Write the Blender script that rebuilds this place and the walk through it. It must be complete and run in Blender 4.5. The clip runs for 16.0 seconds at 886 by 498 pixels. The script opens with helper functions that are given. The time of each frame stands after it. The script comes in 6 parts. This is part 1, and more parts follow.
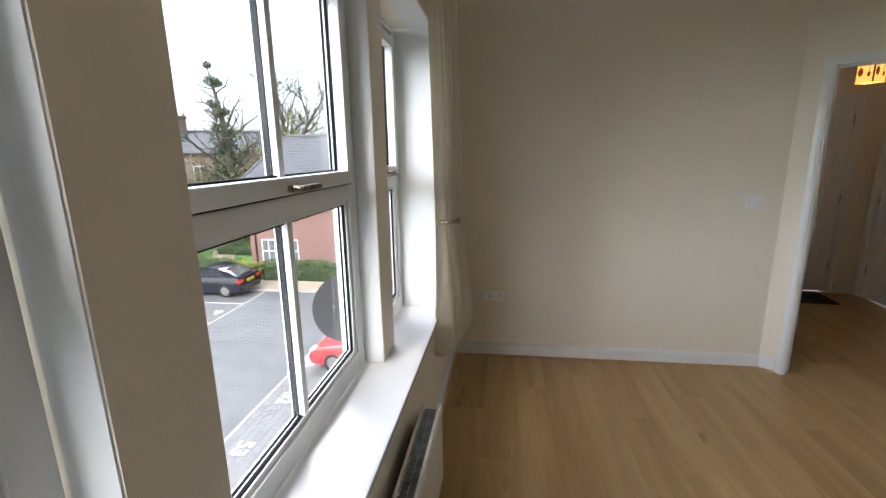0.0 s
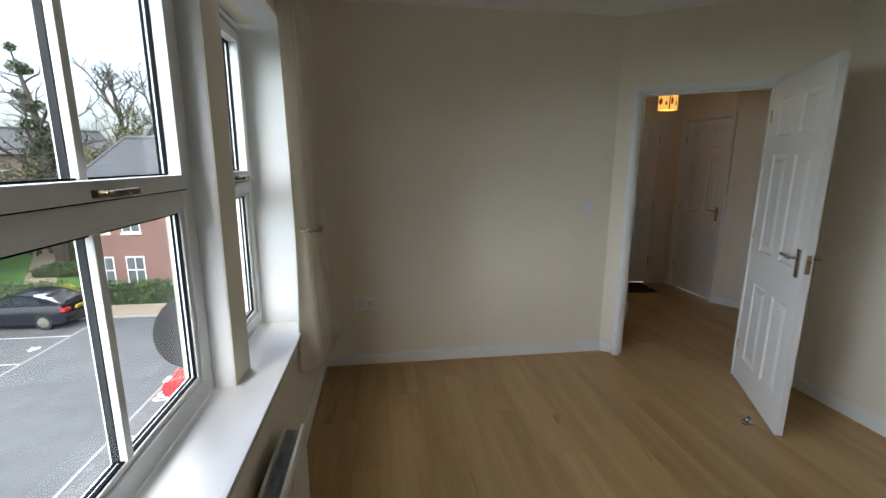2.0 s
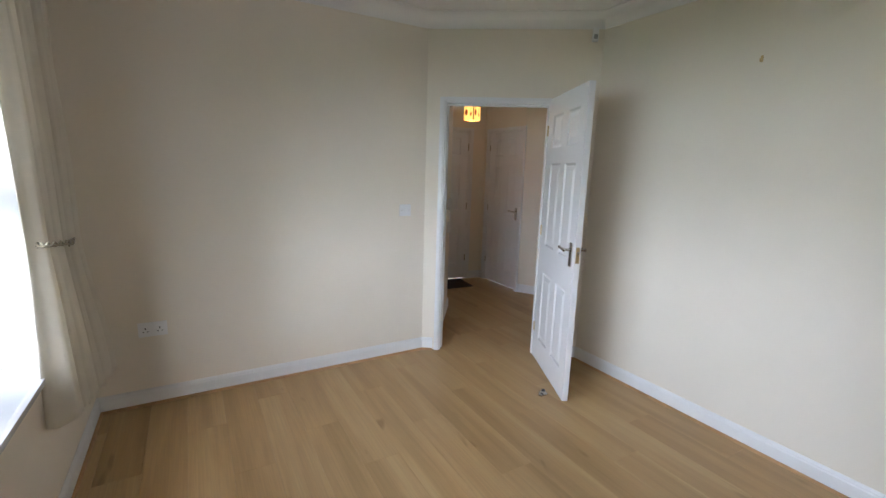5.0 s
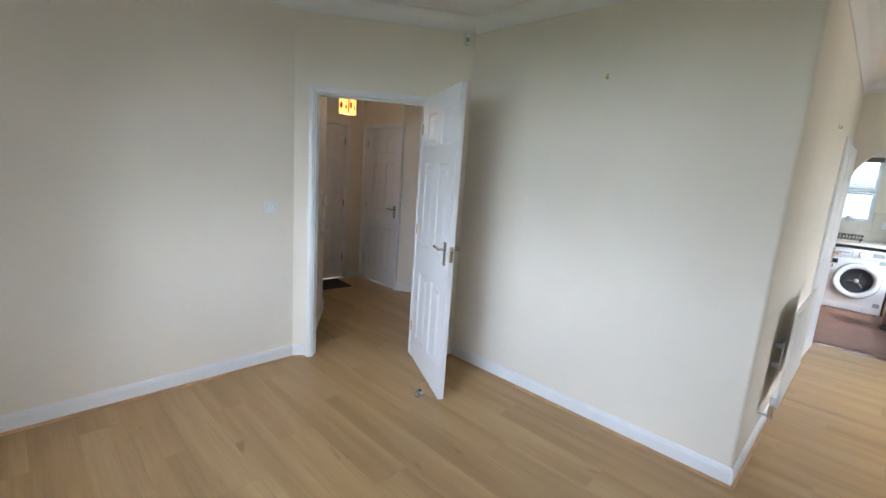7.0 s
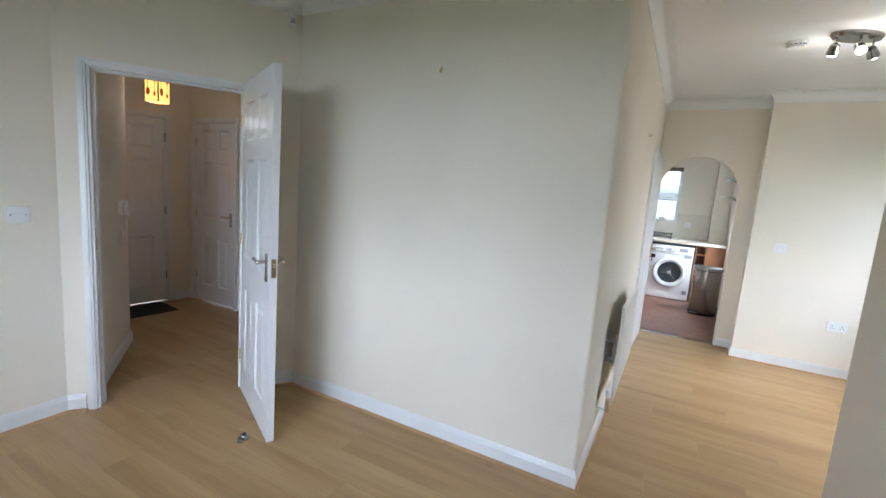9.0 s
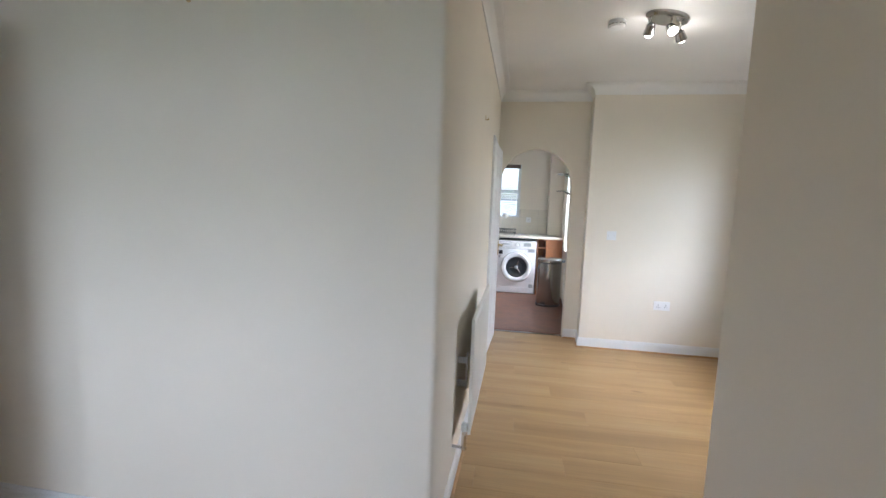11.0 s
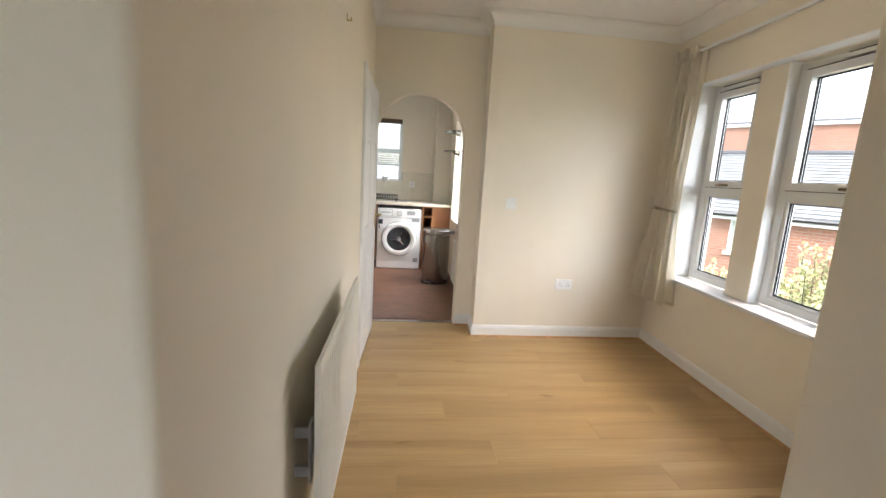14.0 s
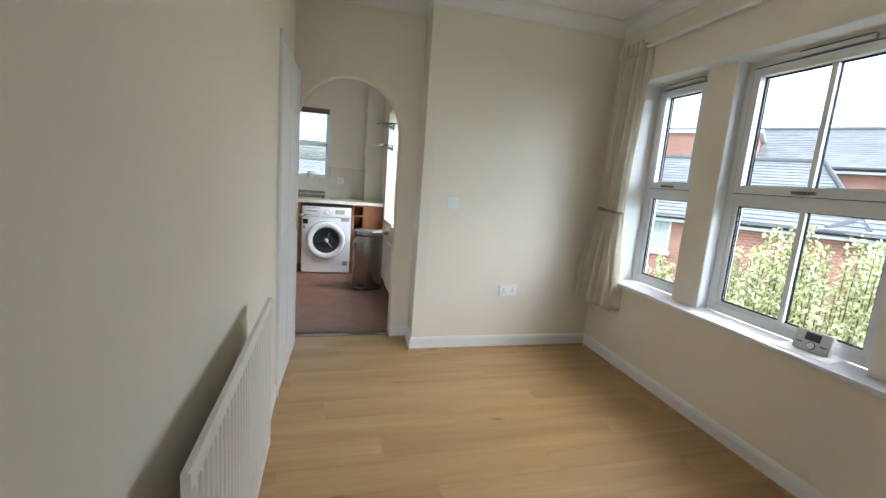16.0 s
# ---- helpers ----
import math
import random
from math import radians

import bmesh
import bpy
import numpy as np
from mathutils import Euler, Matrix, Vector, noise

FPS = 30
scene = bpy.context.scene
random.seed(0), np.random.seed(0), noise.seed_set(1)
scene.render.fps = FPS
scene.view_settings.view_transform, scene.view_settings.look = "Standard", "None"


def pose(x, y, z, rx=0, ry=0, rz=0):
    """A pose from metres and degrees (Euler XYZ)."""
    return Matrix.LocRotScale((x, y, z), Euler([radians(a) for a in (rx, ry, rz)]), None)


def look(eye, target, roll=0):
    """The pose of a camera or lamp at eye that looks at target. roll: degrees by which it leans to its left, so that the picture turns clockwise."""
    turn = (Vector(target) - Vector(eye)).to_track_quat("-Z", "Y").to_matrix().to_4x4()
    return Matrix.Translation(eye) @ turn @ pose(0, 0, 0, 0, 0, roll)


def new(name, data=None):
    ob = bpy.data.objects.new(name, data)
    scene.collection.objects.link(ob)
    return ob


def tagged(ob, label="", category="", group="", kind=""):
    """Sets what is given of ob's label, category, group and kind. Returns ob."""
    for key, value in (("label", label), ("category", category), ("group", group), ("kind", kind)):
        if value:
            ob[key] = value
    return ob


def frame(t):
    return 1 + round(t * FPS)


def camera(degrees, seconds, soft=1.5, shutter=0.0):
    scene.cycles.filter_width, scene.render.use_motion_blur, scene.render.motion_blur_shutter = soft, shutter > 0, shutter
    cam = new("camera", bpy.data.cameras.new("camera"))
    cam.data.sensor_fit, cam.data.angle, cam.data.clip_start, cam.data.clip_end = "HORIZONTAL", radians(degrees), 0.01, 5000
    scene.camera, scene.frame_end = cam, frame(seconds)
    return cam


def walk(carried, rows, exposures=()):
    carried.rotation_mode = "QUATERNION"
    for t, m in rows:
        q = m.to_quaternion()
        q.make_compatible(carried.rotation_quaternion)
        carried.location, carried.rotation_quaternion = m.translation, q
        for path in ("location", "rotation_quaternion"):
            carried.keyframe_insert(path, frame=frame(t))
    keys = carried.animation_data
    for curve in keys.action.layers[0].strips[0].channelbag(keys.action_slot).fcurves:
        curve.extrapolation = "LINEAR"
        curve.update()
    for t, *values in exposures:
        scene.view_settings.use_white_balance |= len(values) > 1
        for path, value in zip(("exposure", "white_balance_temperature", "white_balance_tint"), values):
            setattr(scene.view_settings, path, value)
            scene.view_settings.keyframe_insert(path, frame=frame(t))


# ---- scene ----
cam = camera(91.5, 16.0)
EXPOSE = [(0, 2.45, 6100, 9), (1.0, 2.3, 6050, 9), (2.0, 2.05, 6000, 6), (3.0, 2.45, 6050, 9), (4.0, 2.75, 5900, 10), (6.5, 3.12, 5400, 9), (8.0, 3.08, 5400, 8), (9.5, 2.98, 5350, 8), (11.8, 2.72, 5500, 12), (12.0, 2.72, 5500, 12), (12.5, 2.75, 6450, 12), (13.5, 2.75, 6400, 11), (15.3, 2.55, 6000, 7), (16, 2.38, 5650, 5)]
PATH = [
    (0, (0.581, 0.736, 1.495), (0.307, 2.67, 1.065), -0.9),
    (0.5, (0.585, 0.75, 1.496), (0.451, 2.699, 1.068), -0.6),
    (1, (0.592, 0.754, 1.493), (0.574, 2.71, 1.075), -0.4),
    (1.5, (0.621, 0.756, 1.492), (0.75, 2.709, 1.084), -0.0),
    (2, (0.652, 0.75, 1.485), (0.933, 2.691, 1.091), 0.3),
    (2.5, (0.673, 0.754, 1.485), (1.103, 2.669, 1.099), 0.7),
    (3, (0.697, 0.76, 1.491), (1.232, 2.649, 1.109), 0.9),
    (3.5, (0.721, 0.768, 1.492), (1.361, 2.625, 1.114), 1.2),
    (4, (0.738, 0.775, 1.479), (1.486, 2.594, 1.112), 1.5),
    (4.2, (0.748, 0.774, 1.477), (1.543, 2.573, 1.111), 1.4),
    (6.5, (0.827, 0.814, 1.494), (2.16, 2.261, 1.135), 3.8),
    (7, (0.874, 0.822, 1.488), (2.292, 2.187, 1.133), 4.1),
    (7.5, (0.953, 0.826, 1.482), (2.454, 2.098, 1.125), 4.4),
    (8, (1.039, 0.815, 1.478), (2.6, 2.016, 1.132), 4.3),
    (8.5, (1.145, 0.81, 1.469), (2.784, 1.912, 1.154), 4.2),
    (9, (1.26, 0.815, 1.458), (3.014, 1.734, 1.181), 4.4),
    (9.5, (1.437, 0.847, 1.457), (3.305, 1.515, 1.209), 4.8),
    (9.7, (1.514, 0.867, 1.45), (3.415, 1.444, 1.218), 4.3),
    (12, (2.286, 0.812, 1.374), (4.263, 0.994, 1.134), 2.1),
    (12.5, (2.494, 0.822, 1.378), (4.477, 0.853, 1.119), 2.4),
    (13, (2.644, 0.836, 1.37), (4.621, 0.745, 1.083), 2.8),
    (13.5, (2.772, 0.84, 1.349), (4.74, 0.683, 1.031), 3.0),
    (14, (2.907, 0.822, 1.338), (4.865, 0.597, 1.0), 3.4),
    (14.5, (3.008, 0.797, 1.327), (4.956, 0.497, 0.988), 3.7),
    (15, (3.093, 0.783, 1.322), (5.032, 0.426, 0.984), 4.1),
    (15.5, (3.176, 0.786, 1.317), (5.105, 0.38, 0.98), 4.2),
    (16, (3.282, 0.81, 1.323), (5.18, 0.271, 0.997), 4.5),
]
walk(cam, [(t, look(eye, target, roll)) for t, eye, target, roll in PATH], EXPOSE)

# ---- light ----
world = bpy.data.worlds.new("overcast_sky")
scene.world = world
world.use_nodes = True
wn = world.node_tree.nodes
sky = wn.new("ShaderNodeTexSky")
sky.sky_type, sky.sun_disc = "NISHITA", False
sky.sun_elevation, sky.sun_rotation = radians(48), radians(200)
sky.air_density, sky.dust_density, sky.ozone_density = 1.0, 4.0, 1.0
wn["Background"].inputs["Strength"].default_value = 0.12
grey = wn.new("ShaderNodeHueSaturation")
grey.inputs["Saturation"].default_value = 0.6
world.node_tree.links.new(sky.outputs[0], grey.inputs["Color"])
world.node_tree.links.new(grey.outputs[0], wn["Background"].inputs["Color"])
# the bright upper sky over each window, standing in for the overcast dome
for nm, eye, aim, wid, hgt, watts, tone in (
    ("sky_light", (-13.0, -2.0, 5.3), (0.1, 0.3, 2.4), 22.0, 10.0, 1400.0, (0.92, 0.945, 1.0)),
    ("sky_light", (-1.0, -11.5, 6.0), (4.2, -1.4, 2.6), 16.0, 10.0, 325.0, (0.86, 0.945, 1.0)),
    ("sky_light", (8.0, -0.9, 2.7), (8.0, 0.05, 1.4), 1.2, 1.0, 15.0, (0.86, 0.94, 1.0)),
    ("sky_light", (10.3, 1.3, 2.9), (9.5, 1.3, 1.6), 1.2, 1.0, 12.0, (0.86, 0.94, 1.0)),
):
    la = new(nm, bpy.data.lights.new(nm, "AREA"))
    la.data.shape, la.data.size, la.data.size_y, la.data.energy, la.data.color = "RECTANGLE", wid, hgt, watts, tone
    la.matrix_world = look(eye, aim)
sun = new("sun", bpy.data.lights.new("sun", "SUN"))
sun.data.energy, sun.data.angle, sun.data.color = 0.9, radians(25), (1.0, 0.98, 0.95)
sun.matrix_world = Matrix.Rotation(radians(200), 4, "Z") @ Matrix.Rotation(radians(42), 4, "X")


# ---- materials ----
def ramp_of(nt, source, stops):
    r = nt.nodes.new("ShaderNodeValToRGB")
    while len(r.color_ramp.elements) < len(stops):
        r.color_ramp.elements.new(0.5)
    for e, (p, c) in zip(r.color_ramp.elements, stops):
        e.position, e.color = p, (*c, 1)
    nt.links.new(source, r.inputs[0])
    return r.outputs[0]


def surface(name, color, rough=0.5, metal=0.0, vary=0.08, scale=6.0, bump=0.05, bump_scale=200.0, stretch=(1, 1, 1), dark=None, random_by=0.0, coat=0.0, island=0.0):
    """A node material: two scales of noise over the base colour, fine relief, uneven gloss."""
    m = bpy.data.materials.new(name)
    m.use_nodes = True
    nt = m.node_tree
    b = nt.nodes["Principled BSDF"]
    b.inputs["Metallic"].default_value = metal
    b.inputs["Coat Weight"].default_value = coat
    geo = nt.nodes.new("ShaderNodeNewGeometry")
    mp = nt.nodes.new("ShaderNodeMapping")
    mp.inputs["Scale"].default_value = stretch
    nt.links.new(geo.outputs["Position"], mp.inputs[0])
    big = nt.nodes.new("ShaderNodeTexNoise")
    big.inputs["Scale"].default_value, big.inputs["Detail"].default_value = scale, 4
    fine = nt.nodes.new("ShaderNodeTexNoise")
    fine.inputs["Scale"].default_value, fine.inputs["Detail"].default_value = bump_scale, 3
    for n in (big, fine):
        nt.links.new(mp.outputs[0], n.inputs["Vector"])
    lo = dark or tuple(c * (1 - vary) for c in color)
    hi = tuple(min(1, c * (1 + vary)) for c in color)
    col = ramp_of(nt, big.outputs["Fac"], [(0.32, lo), (0.68, hi)])
    mul = nt.nodes.new("ShaderNodeMix")
    mul.data_type, mul.blend_type = "RGBA", "OVERLAY"
    mul.inputs["Factor"].default_value = min(0.6, vary * 1.6)
    nt.links.new(col, mul.inputs["A"])
    nt.links.new(fine.outputs["Fac"], mul.inputs["B"])
    out = mul.outputs["Result"]
    if random_by or island:
        hsv = nt.nodes.new("ShaderNodeHueSaturation")
        mr = nt.nodes.new("ShaderNodeMapRange")
        k = random_by or island
        mr.inputs["To Min"].default_value, mr.inputs["To Max"].default_value = 1 - k, 1 + k
        if random_by:
            oi = nt.nodes.new("ShaderNodeObjectInfo")
            nt.links.new(oi.outputs["Random"], mr.inputs["Value"])
        else:
            nt.links.new(geo.outputs["Random Per Island"], mr.inputs["Value"])
        nt.links.new(mr.outputs[0], hsv.inputs["Value"])
        nt.links.new(out, hsv.inputs["Color"])
        out = hsv.outputs[0]
    nt.links.new(out, b.inputs["Base Color"])
    rr = nt.nodes.new("ShaderNodeMapRange")
    rr.inputs["To Min"].default_value, rr.inputs["To Max"].default_value = max(0.02, rough * 0.8), min(1, rough * 1.2)
    nt.links.new(big.outputs["Fac"], rr.inputs["Value"])
    nt.links.new(rr.outputs[0], b.inputs["Roughness"])
    bp = nt.nodes.new("ShaderNodeBump")
    bp.inputs["Strength"].default_value, bp.inputs["Distance"].default_value = bump, 0.002
    nt.links.new(fine.outputs["Fac"], bp.inputs["Height"])
    nt.links.new(bp.outputs[0], b.inputs["Normal"])
    return m


def oak_laminate():
    """Pale oak: long grain along y, cathedral figure and knots, each plank shifted by its own random."""
    m = bpy.data.materials.new("oak_laminate")
    m.use_nodes = True
    nt = m.node_tree
    L, N = nt.links, nt.nodes
    b = N["Principled BSDF"]
    geo, oi = N.new("ShaderNodeNewGeometry"), N.new("ShaderNodeObjectInfo")
    comb = N.new("ShaderNodeCombineXYZ")
    mu = N.new("ShaderNodeMath")
    mu.operation = "MULTIPLY"
    mu.inputs[1].default_value = 37.0
    L.new(oi.outputs["Random"], mu.inputs[0])
    for i in range(3):
        L.new(mu.outputs[0], comb.inputs[i])
    add = N.new("ShaderNodeVectorMath")
    L.new(geo.outputs["Position"], add.inputs[0])
    L.new(comb.outputs[0], add.inputs[1])

    def tex(scl, detail, stretch, dist=0.0):
        mp, n = N.new("ShaderNodeMapping"), N.new("ShaderNodeTexNoise")
        mp.inputs["Scale"].default_value = stretch
        L.new(add.outputs[0], mp.inputs[0])
        L.new(mp.outputs[0], n.inputs["Vector"])
        n.inputs["Scale"].default_value, n.inputs["Detail"].default_value, n.inputs["Distortion"].default_value = scl, detail, dist
        return n.outputs["Fac"]

    figure = tex(2.2, 2, (3.4, 0.26, 1), 0.35)
    grain = tex(34, 5, (4.0, 0.10, 1), 0.15)
    knots = tex(4.2, 2, (1.7, 0.55, 1), 0.3)
    col = ramp_of(nt, figure, [(0.27, (0.375, 0.238, 0.098)), (0.5, (0.46, 0.298, 0.128)), (0.75, (0.525, 0.362, 0.17))])
    g = ramp_of(nt, grain, [(0.35, (0.62, 0.62, 0.62)), (0.62, (1, 1, 1))])
    k = ramp_of(nt, knots, [(0.245, (0.42, 0.34, 0.26)), (0.30, (1, 1, 1))])
    out = col
    for layer, f in ((g, 0.3), (k, 0.5)):
        mx = N.new("ShaderNodeMix")
        mx.data_type, mx.blend_type = "RGBA", "MULTIPLY"
        mx.inputs["Factor"].default_value = f
        L.new(out, mx.inputs["A"])
        L.new(layer, mx.inputs["B"])
        out = mx.outputs["Result"]
    hsv, mr = N.new("ShaderNodeHueSaturation"), N.new("ShaderNodeMapRange")
    mr.inputs["To Min"].default_value, mr.inputs["To Max"].default_value = 0.985, 1.015
    L.new(oi.outputs["Random"], mr.inputs["Value"])
    L.new(mr.outputs[0], hsv.inputs["Value"])
    L.new(out, hsv.inputs["Color"])
    L.new(hsv.outputs[0], b.inputs["Base Color"])
    rr = N.new("ShaderNodeMapRange")
    rr.inputs["To Min"].default_value, rr.inputs["To Max"].default_value = 0.34, 0.5
    L.new(grain, rr.inputs["Value"])
    L.new(rr.outputs[0], b.inputs["Roughness"])
    bp = N.new("ShaderNodeBump")
    bp.inputs["Strength"].default_value, bp.inputs["Distance"].default_value = 0.12, 0.001
    L.new(grain, bp.inputs["Height"])
    L.new(bp.outputs[0], b.inputs["Normal"])
    return m


def brick_face(name, c1, c2, mortar, turn=(0, 0, 0), size=1.0):
    """Far brickwork, laid in the wall's own plane."""
    m = bpy.data.materials.new(name)
    m.use_nodes = True
    nt = m.node_tree
    b = nt.nodes["Principled BSDF"]
    tc, mp, br = nt.nodes.new("ShaderNodeTexCoord"), nt.nodes.new("ShaderNodeMapping"), nt.nodes.new("ShaderNodeTexBrick")
    mp.inputs["Rotation"].default_value = turn
    br.inputs["Scale"].default_value = 1.0
    br.inputs["Brick Width"].default_value, br.inputs["Row Height"].default_value = 0.225 * size, 0.075 * size
    br.inputs["Mortar Size"].default_value = 0.010 * size
    for k, c in (("Color1", c1), ("Color2", c2), ("Mortar", mortar)):
        br.inputs[k].default_value = (*c, 1)
    nt.links.new(tc.outputs["Object"], mp.inputs[0])
    nt.links.new(mp.outputs[0], br.inputs["Vector"])
    no = nt.nodes.new("ShaderNodeTexNoise")
    no.inputs["Scale"].default_value, no.inputs["Detail"].default_value = 1.3, 5
    nt.links.new(tc.outputs["Object"], no.inputs["Vector"])
    r = ramp_of(nt, no.outputs["Fac"], [(0.3, (0.78, 0.76, 0.74)), (0.7, (1, 1, 1))])
    mx = nt.nodes.new("ShaderNodeMix")
    mx.data_type, mx.blend_type = "RGBA", "MULTIPLY"
    mx.inputs["Factor"].default_value = 1
    nt.links.new(br.outputs["Color"], mx.inputs["A"])
    nt.links.new(r, mx.inputs["B"])
    nt.links.new(mx.outputs["Result"], b.inputs["Base Color"])
    b.inputs["Roughness"].default_value = 0.9
    bp = nt.nodes.new("ShaderNodeBump")
    bp.invert = True
    bp.inputs["Strength"].default_value, bp.inputs["Distance"].default_value = 0.5, 0.008
    nt.links.new(br.outputs["Fac"], bp.inputs["Height"])
    nt.links.new(bp.outputs[0], b.inputs["Normal"])
    return m


def glass_material(name, tint=(1, 1, 1), rough=0.0):
    """Thin window glass: clear with a Fresnel gloss."""
    m = bpy.data.materials.new(name)
    m.use_nodes = True
    nt = m.node_tree
    nt.nodes.remove(nt.nodes["Principled BSDF"])
    tr, gl, fr, mx = (nt.nodes.new("ShaderNode" + k) for k in ("BsdfTransparent", "BsdfGlossy", "Fresnel", "MixShader"))
    tr.inputs[0].default_value = (*tint, 1)
    gl.inputs["Roughness"].default_value = rough
    fr.inputs[0].default_value = 1.35
    nt.links.new(fr.outputs[0], mx.inputs[0])
    nt.links.new(tr.outputs[0], mx.inputs[1])
    nt.links.new(gl.outputs[0], mx.inputs[2])
    nt.links.new(mx.outputs[0], nt.nodes["Material Output"].inputs[0])
    return m


def glow(name, color, strength):
    m = bpy.data.materials.new(name)
    m.use_nodes = True
    b = m.node_tree.nodes["Principled BSDF"]
    b.inputs["Base Color"].default_value = (*color, 1)
    b.inputs["Emission Color"].default_value = (*color, 1)
    b.inputs["Emission Strength"].default_value = strength
    return m


WALL = surface("magnolia_emulsion", (0.82, 0.758, 0.645), 0.75, vary=0.025, scale=1.6, bump=0.12, bump_scale=320)
CEIL = surface("white_ceiling_paint", (0.84, 0.83, 0.80), 0.8, vary=0.02, scale=2, bump=0.15, bump_scale=160)
TRIM = surface("white_gloss_paint", (0.80, 0.80, 0.79), 0.32, vary=0.025, scale=5, bump=0.04, bump_scale=60)
UPVC = surface("white_upvc", (0.74, 0.75, 0.75), 0.3, vary=0.02, scale=8, bump=0.02)
SILL = surface("white_sill_board", (0.72, 0.72, 0.73), 0.25, vary=0.03, scale=4, bump=0.02)
SEAL = surface("black_rubber_seal", (0.005, 0.006, 0.008), 0.6, vary=0.2)
SEAL.node_tree.nodes["Principled BSDF"].inputs["Specular IOR Level"].default_value = 0.06
OAK = oak_laminate()
BEAD = surface("oak_beading", (0.46, 0.27, 0.12), 0.45, vary=0.15, scale=12)
DOORW = surface("white_door_paint", (0.80, 0.80, 0.80), 0.3, vary=0.02, scale=3, bump=0.12, bump_scale=90, stretch=(1, 1, 0.08))
CHROME = surface("satin_chrome", (0.62, 0.59, 0.54), 0.25, 1.0, vary=0.08)
BRASS = surface("worn_brass", (0.62, 0.47, 0.24), 0.3, 1.0, vary=0.15)
BRONZE = surface("tarnished_bronze", (0.20, 0.165, 0.11), 0.28, 1.0, vary=0.2, scale=40)
STEEL = surface("brushed_steel", (0.42, 0.41, 0.39), 0.2, 1.0, vary=0.06, scale=30, stretch=(1, 1, 0.05))
# cool sky light on the magnolia reveals, put into the colour as white
REVEAL_LIT = surface("skylit_reveal_white", (0.76, 0.77, 0.77), 0.7, vary=0.03, scale=3, bump=0.1, bump_scale=200)
RADP = surface("radiator_enamel", (0.80, 0.78, 0.72), 0.35, vary=0.02, scale=5, bump=0.02)
FINM = surface("galvanised_fins", (0.60, 0.62, 0.64), 0.5, 0.0, vary=0.2, scale=20)
CLOTH = surface("cream_curtain_cotton", (0.79, 0.74, 0.63), 0.9, vary=0.05, scale=9, bump=0.4, bump_scale=900)
cn = CLOTH.node_tree
tr, mixs = cn.nodes.new("ShaderNodeBsdfTranslucent"), cn.nodes.new("ShaderNodeMixShader")
tr.inputs["Color"].default_value = (0.86, 0.82, 0.72, 1)
mixs.inputs["Fac"].default_value = 0.22
cn.links.new(cn.nodes["Principled BSDF"].outputs[0], mixs.inputs[1])
cn.links.new(tr.outputs[0], mixs.inputs[2])
cn.links.new(mixs.outputs[0], cn.nodes["Material Output"].inputs["Surface"])
ROPE = surface("bronze_tieback_cord", (0.30, 0.26, 0.18), 0.45, 0.5, vary=0.3, scale=60)
PLAST = surface("white_plastic", (0.84, 0.84, 0.83), 0.35, vary=0.02)
DARK = surface("dark_plastic", (0.02, 0.02, 0.022), 0.3, vary=0.2)
GREYP = surface("grey_plastic", (0.35, 0.36, 0.37), 0.4, vary=0.05)
VINYL = surface("terracotta_vinyl", (0.22, 0.108, 0.068), 0.45, vary=0.22, scale=7, bump=0.15, bump_scale=60)
CABIN = surface("cherry_wood_laminate", (0.34, 0.145, 0.06), 0.42, vary=0.14, scale=9, stretch=(1, 1, 0.2))
WORK = surface("cream_worktop_laminate", (0.70, 0.64, 0.54), 0.35, vary=0.06, scale=90)
TILE = surface("cream_ceramic_tile", (0.74, 0.69, 0.58), 0.2, vary=0.03, scale=6, random_by=0.02)
GROUT = surface("tile_grout", (0.60, 0.57, 0.50), 0.9, vary=0.05)
WHITE = surface("white_enamel", (0.82, 0.83, 0.84), 0.25, vary=0.01)
DRUMG = surface("dark_tinted_drum", (0.03, 0.032, 0.036), 0.12, vary=0.3)
MATM = surface("dark_doormat", (0.045, 0.042, 0.04), 0.95, vary=0.3, scale=80, bump=0.8, bump_scale=500)
GLASS = glass_material("window_glass")
SHELFG = glass_material("shelf_glass", (0.75, 0.85, 0.82))
BULB = glow("lit_bulb", (1.0, 0.88, 0.70), 7.0)
DIMB = glow("shaded_bulb", (1.0, 0.87, 0.70), 4.0)
SHADE = glow("lit_amber_shade", (1.0, 0.48, 0.10), 0.26)
SHADE2 = glow("lit_red_motif", (0.45, 0.07, 0.015), 0.06)


# ---- shaping helpers ----
def box(bm, x0, x1, y0, y1, z0, z1, m=None, bev=0.0):
    pre = set(bm.verts) if bev else ()
    vs = [bm.verts.new(p) for p in ((x0, y0, z0), (x1, y0, z0), (x1, y1, z0), (x0, y1, z0), (x0, y0, z1), (x1, y0, z1), (x1, y1, z1), (x0, y1, z1))]
    fs = [bm.faces.new([vs[i] for i in f]) for f in ((3, 2, 1, 0), (4, 5, 6, 7), (0, 1, 5, 4), (1, 2, 6, 5), (2, 3, 7, 6), (3, 0, 4, 7))]
    if bev:
        bmesh.ops.bevel(bm, geom=list({e for f in fs for e in f.edges}), offset=bev, segments=2, affect="EDGES", profile=0.7)
        vs = [v for v in bm.verts if v not in pre]
    if m is not None:
        bmesh.ops.transform(bm, matrix=m, verts=vs)
    return vs


def tube(bm, p, q, r, r2=None, seg=16, cap=True):
    p, q = Vector(p), Vector(q)
    d = q - p
    m = Matrix.Translation((p + q) / 2) @ d.to_track_quat("Z", "Y").to_matrix().to_4x4()
    return bmesh.ops.create_cone(bm, cap_ends=cap, segments=seg, radius1=r, radius2=r if r2 is None else r2, depth=d.length, matrix=m)["verts"]


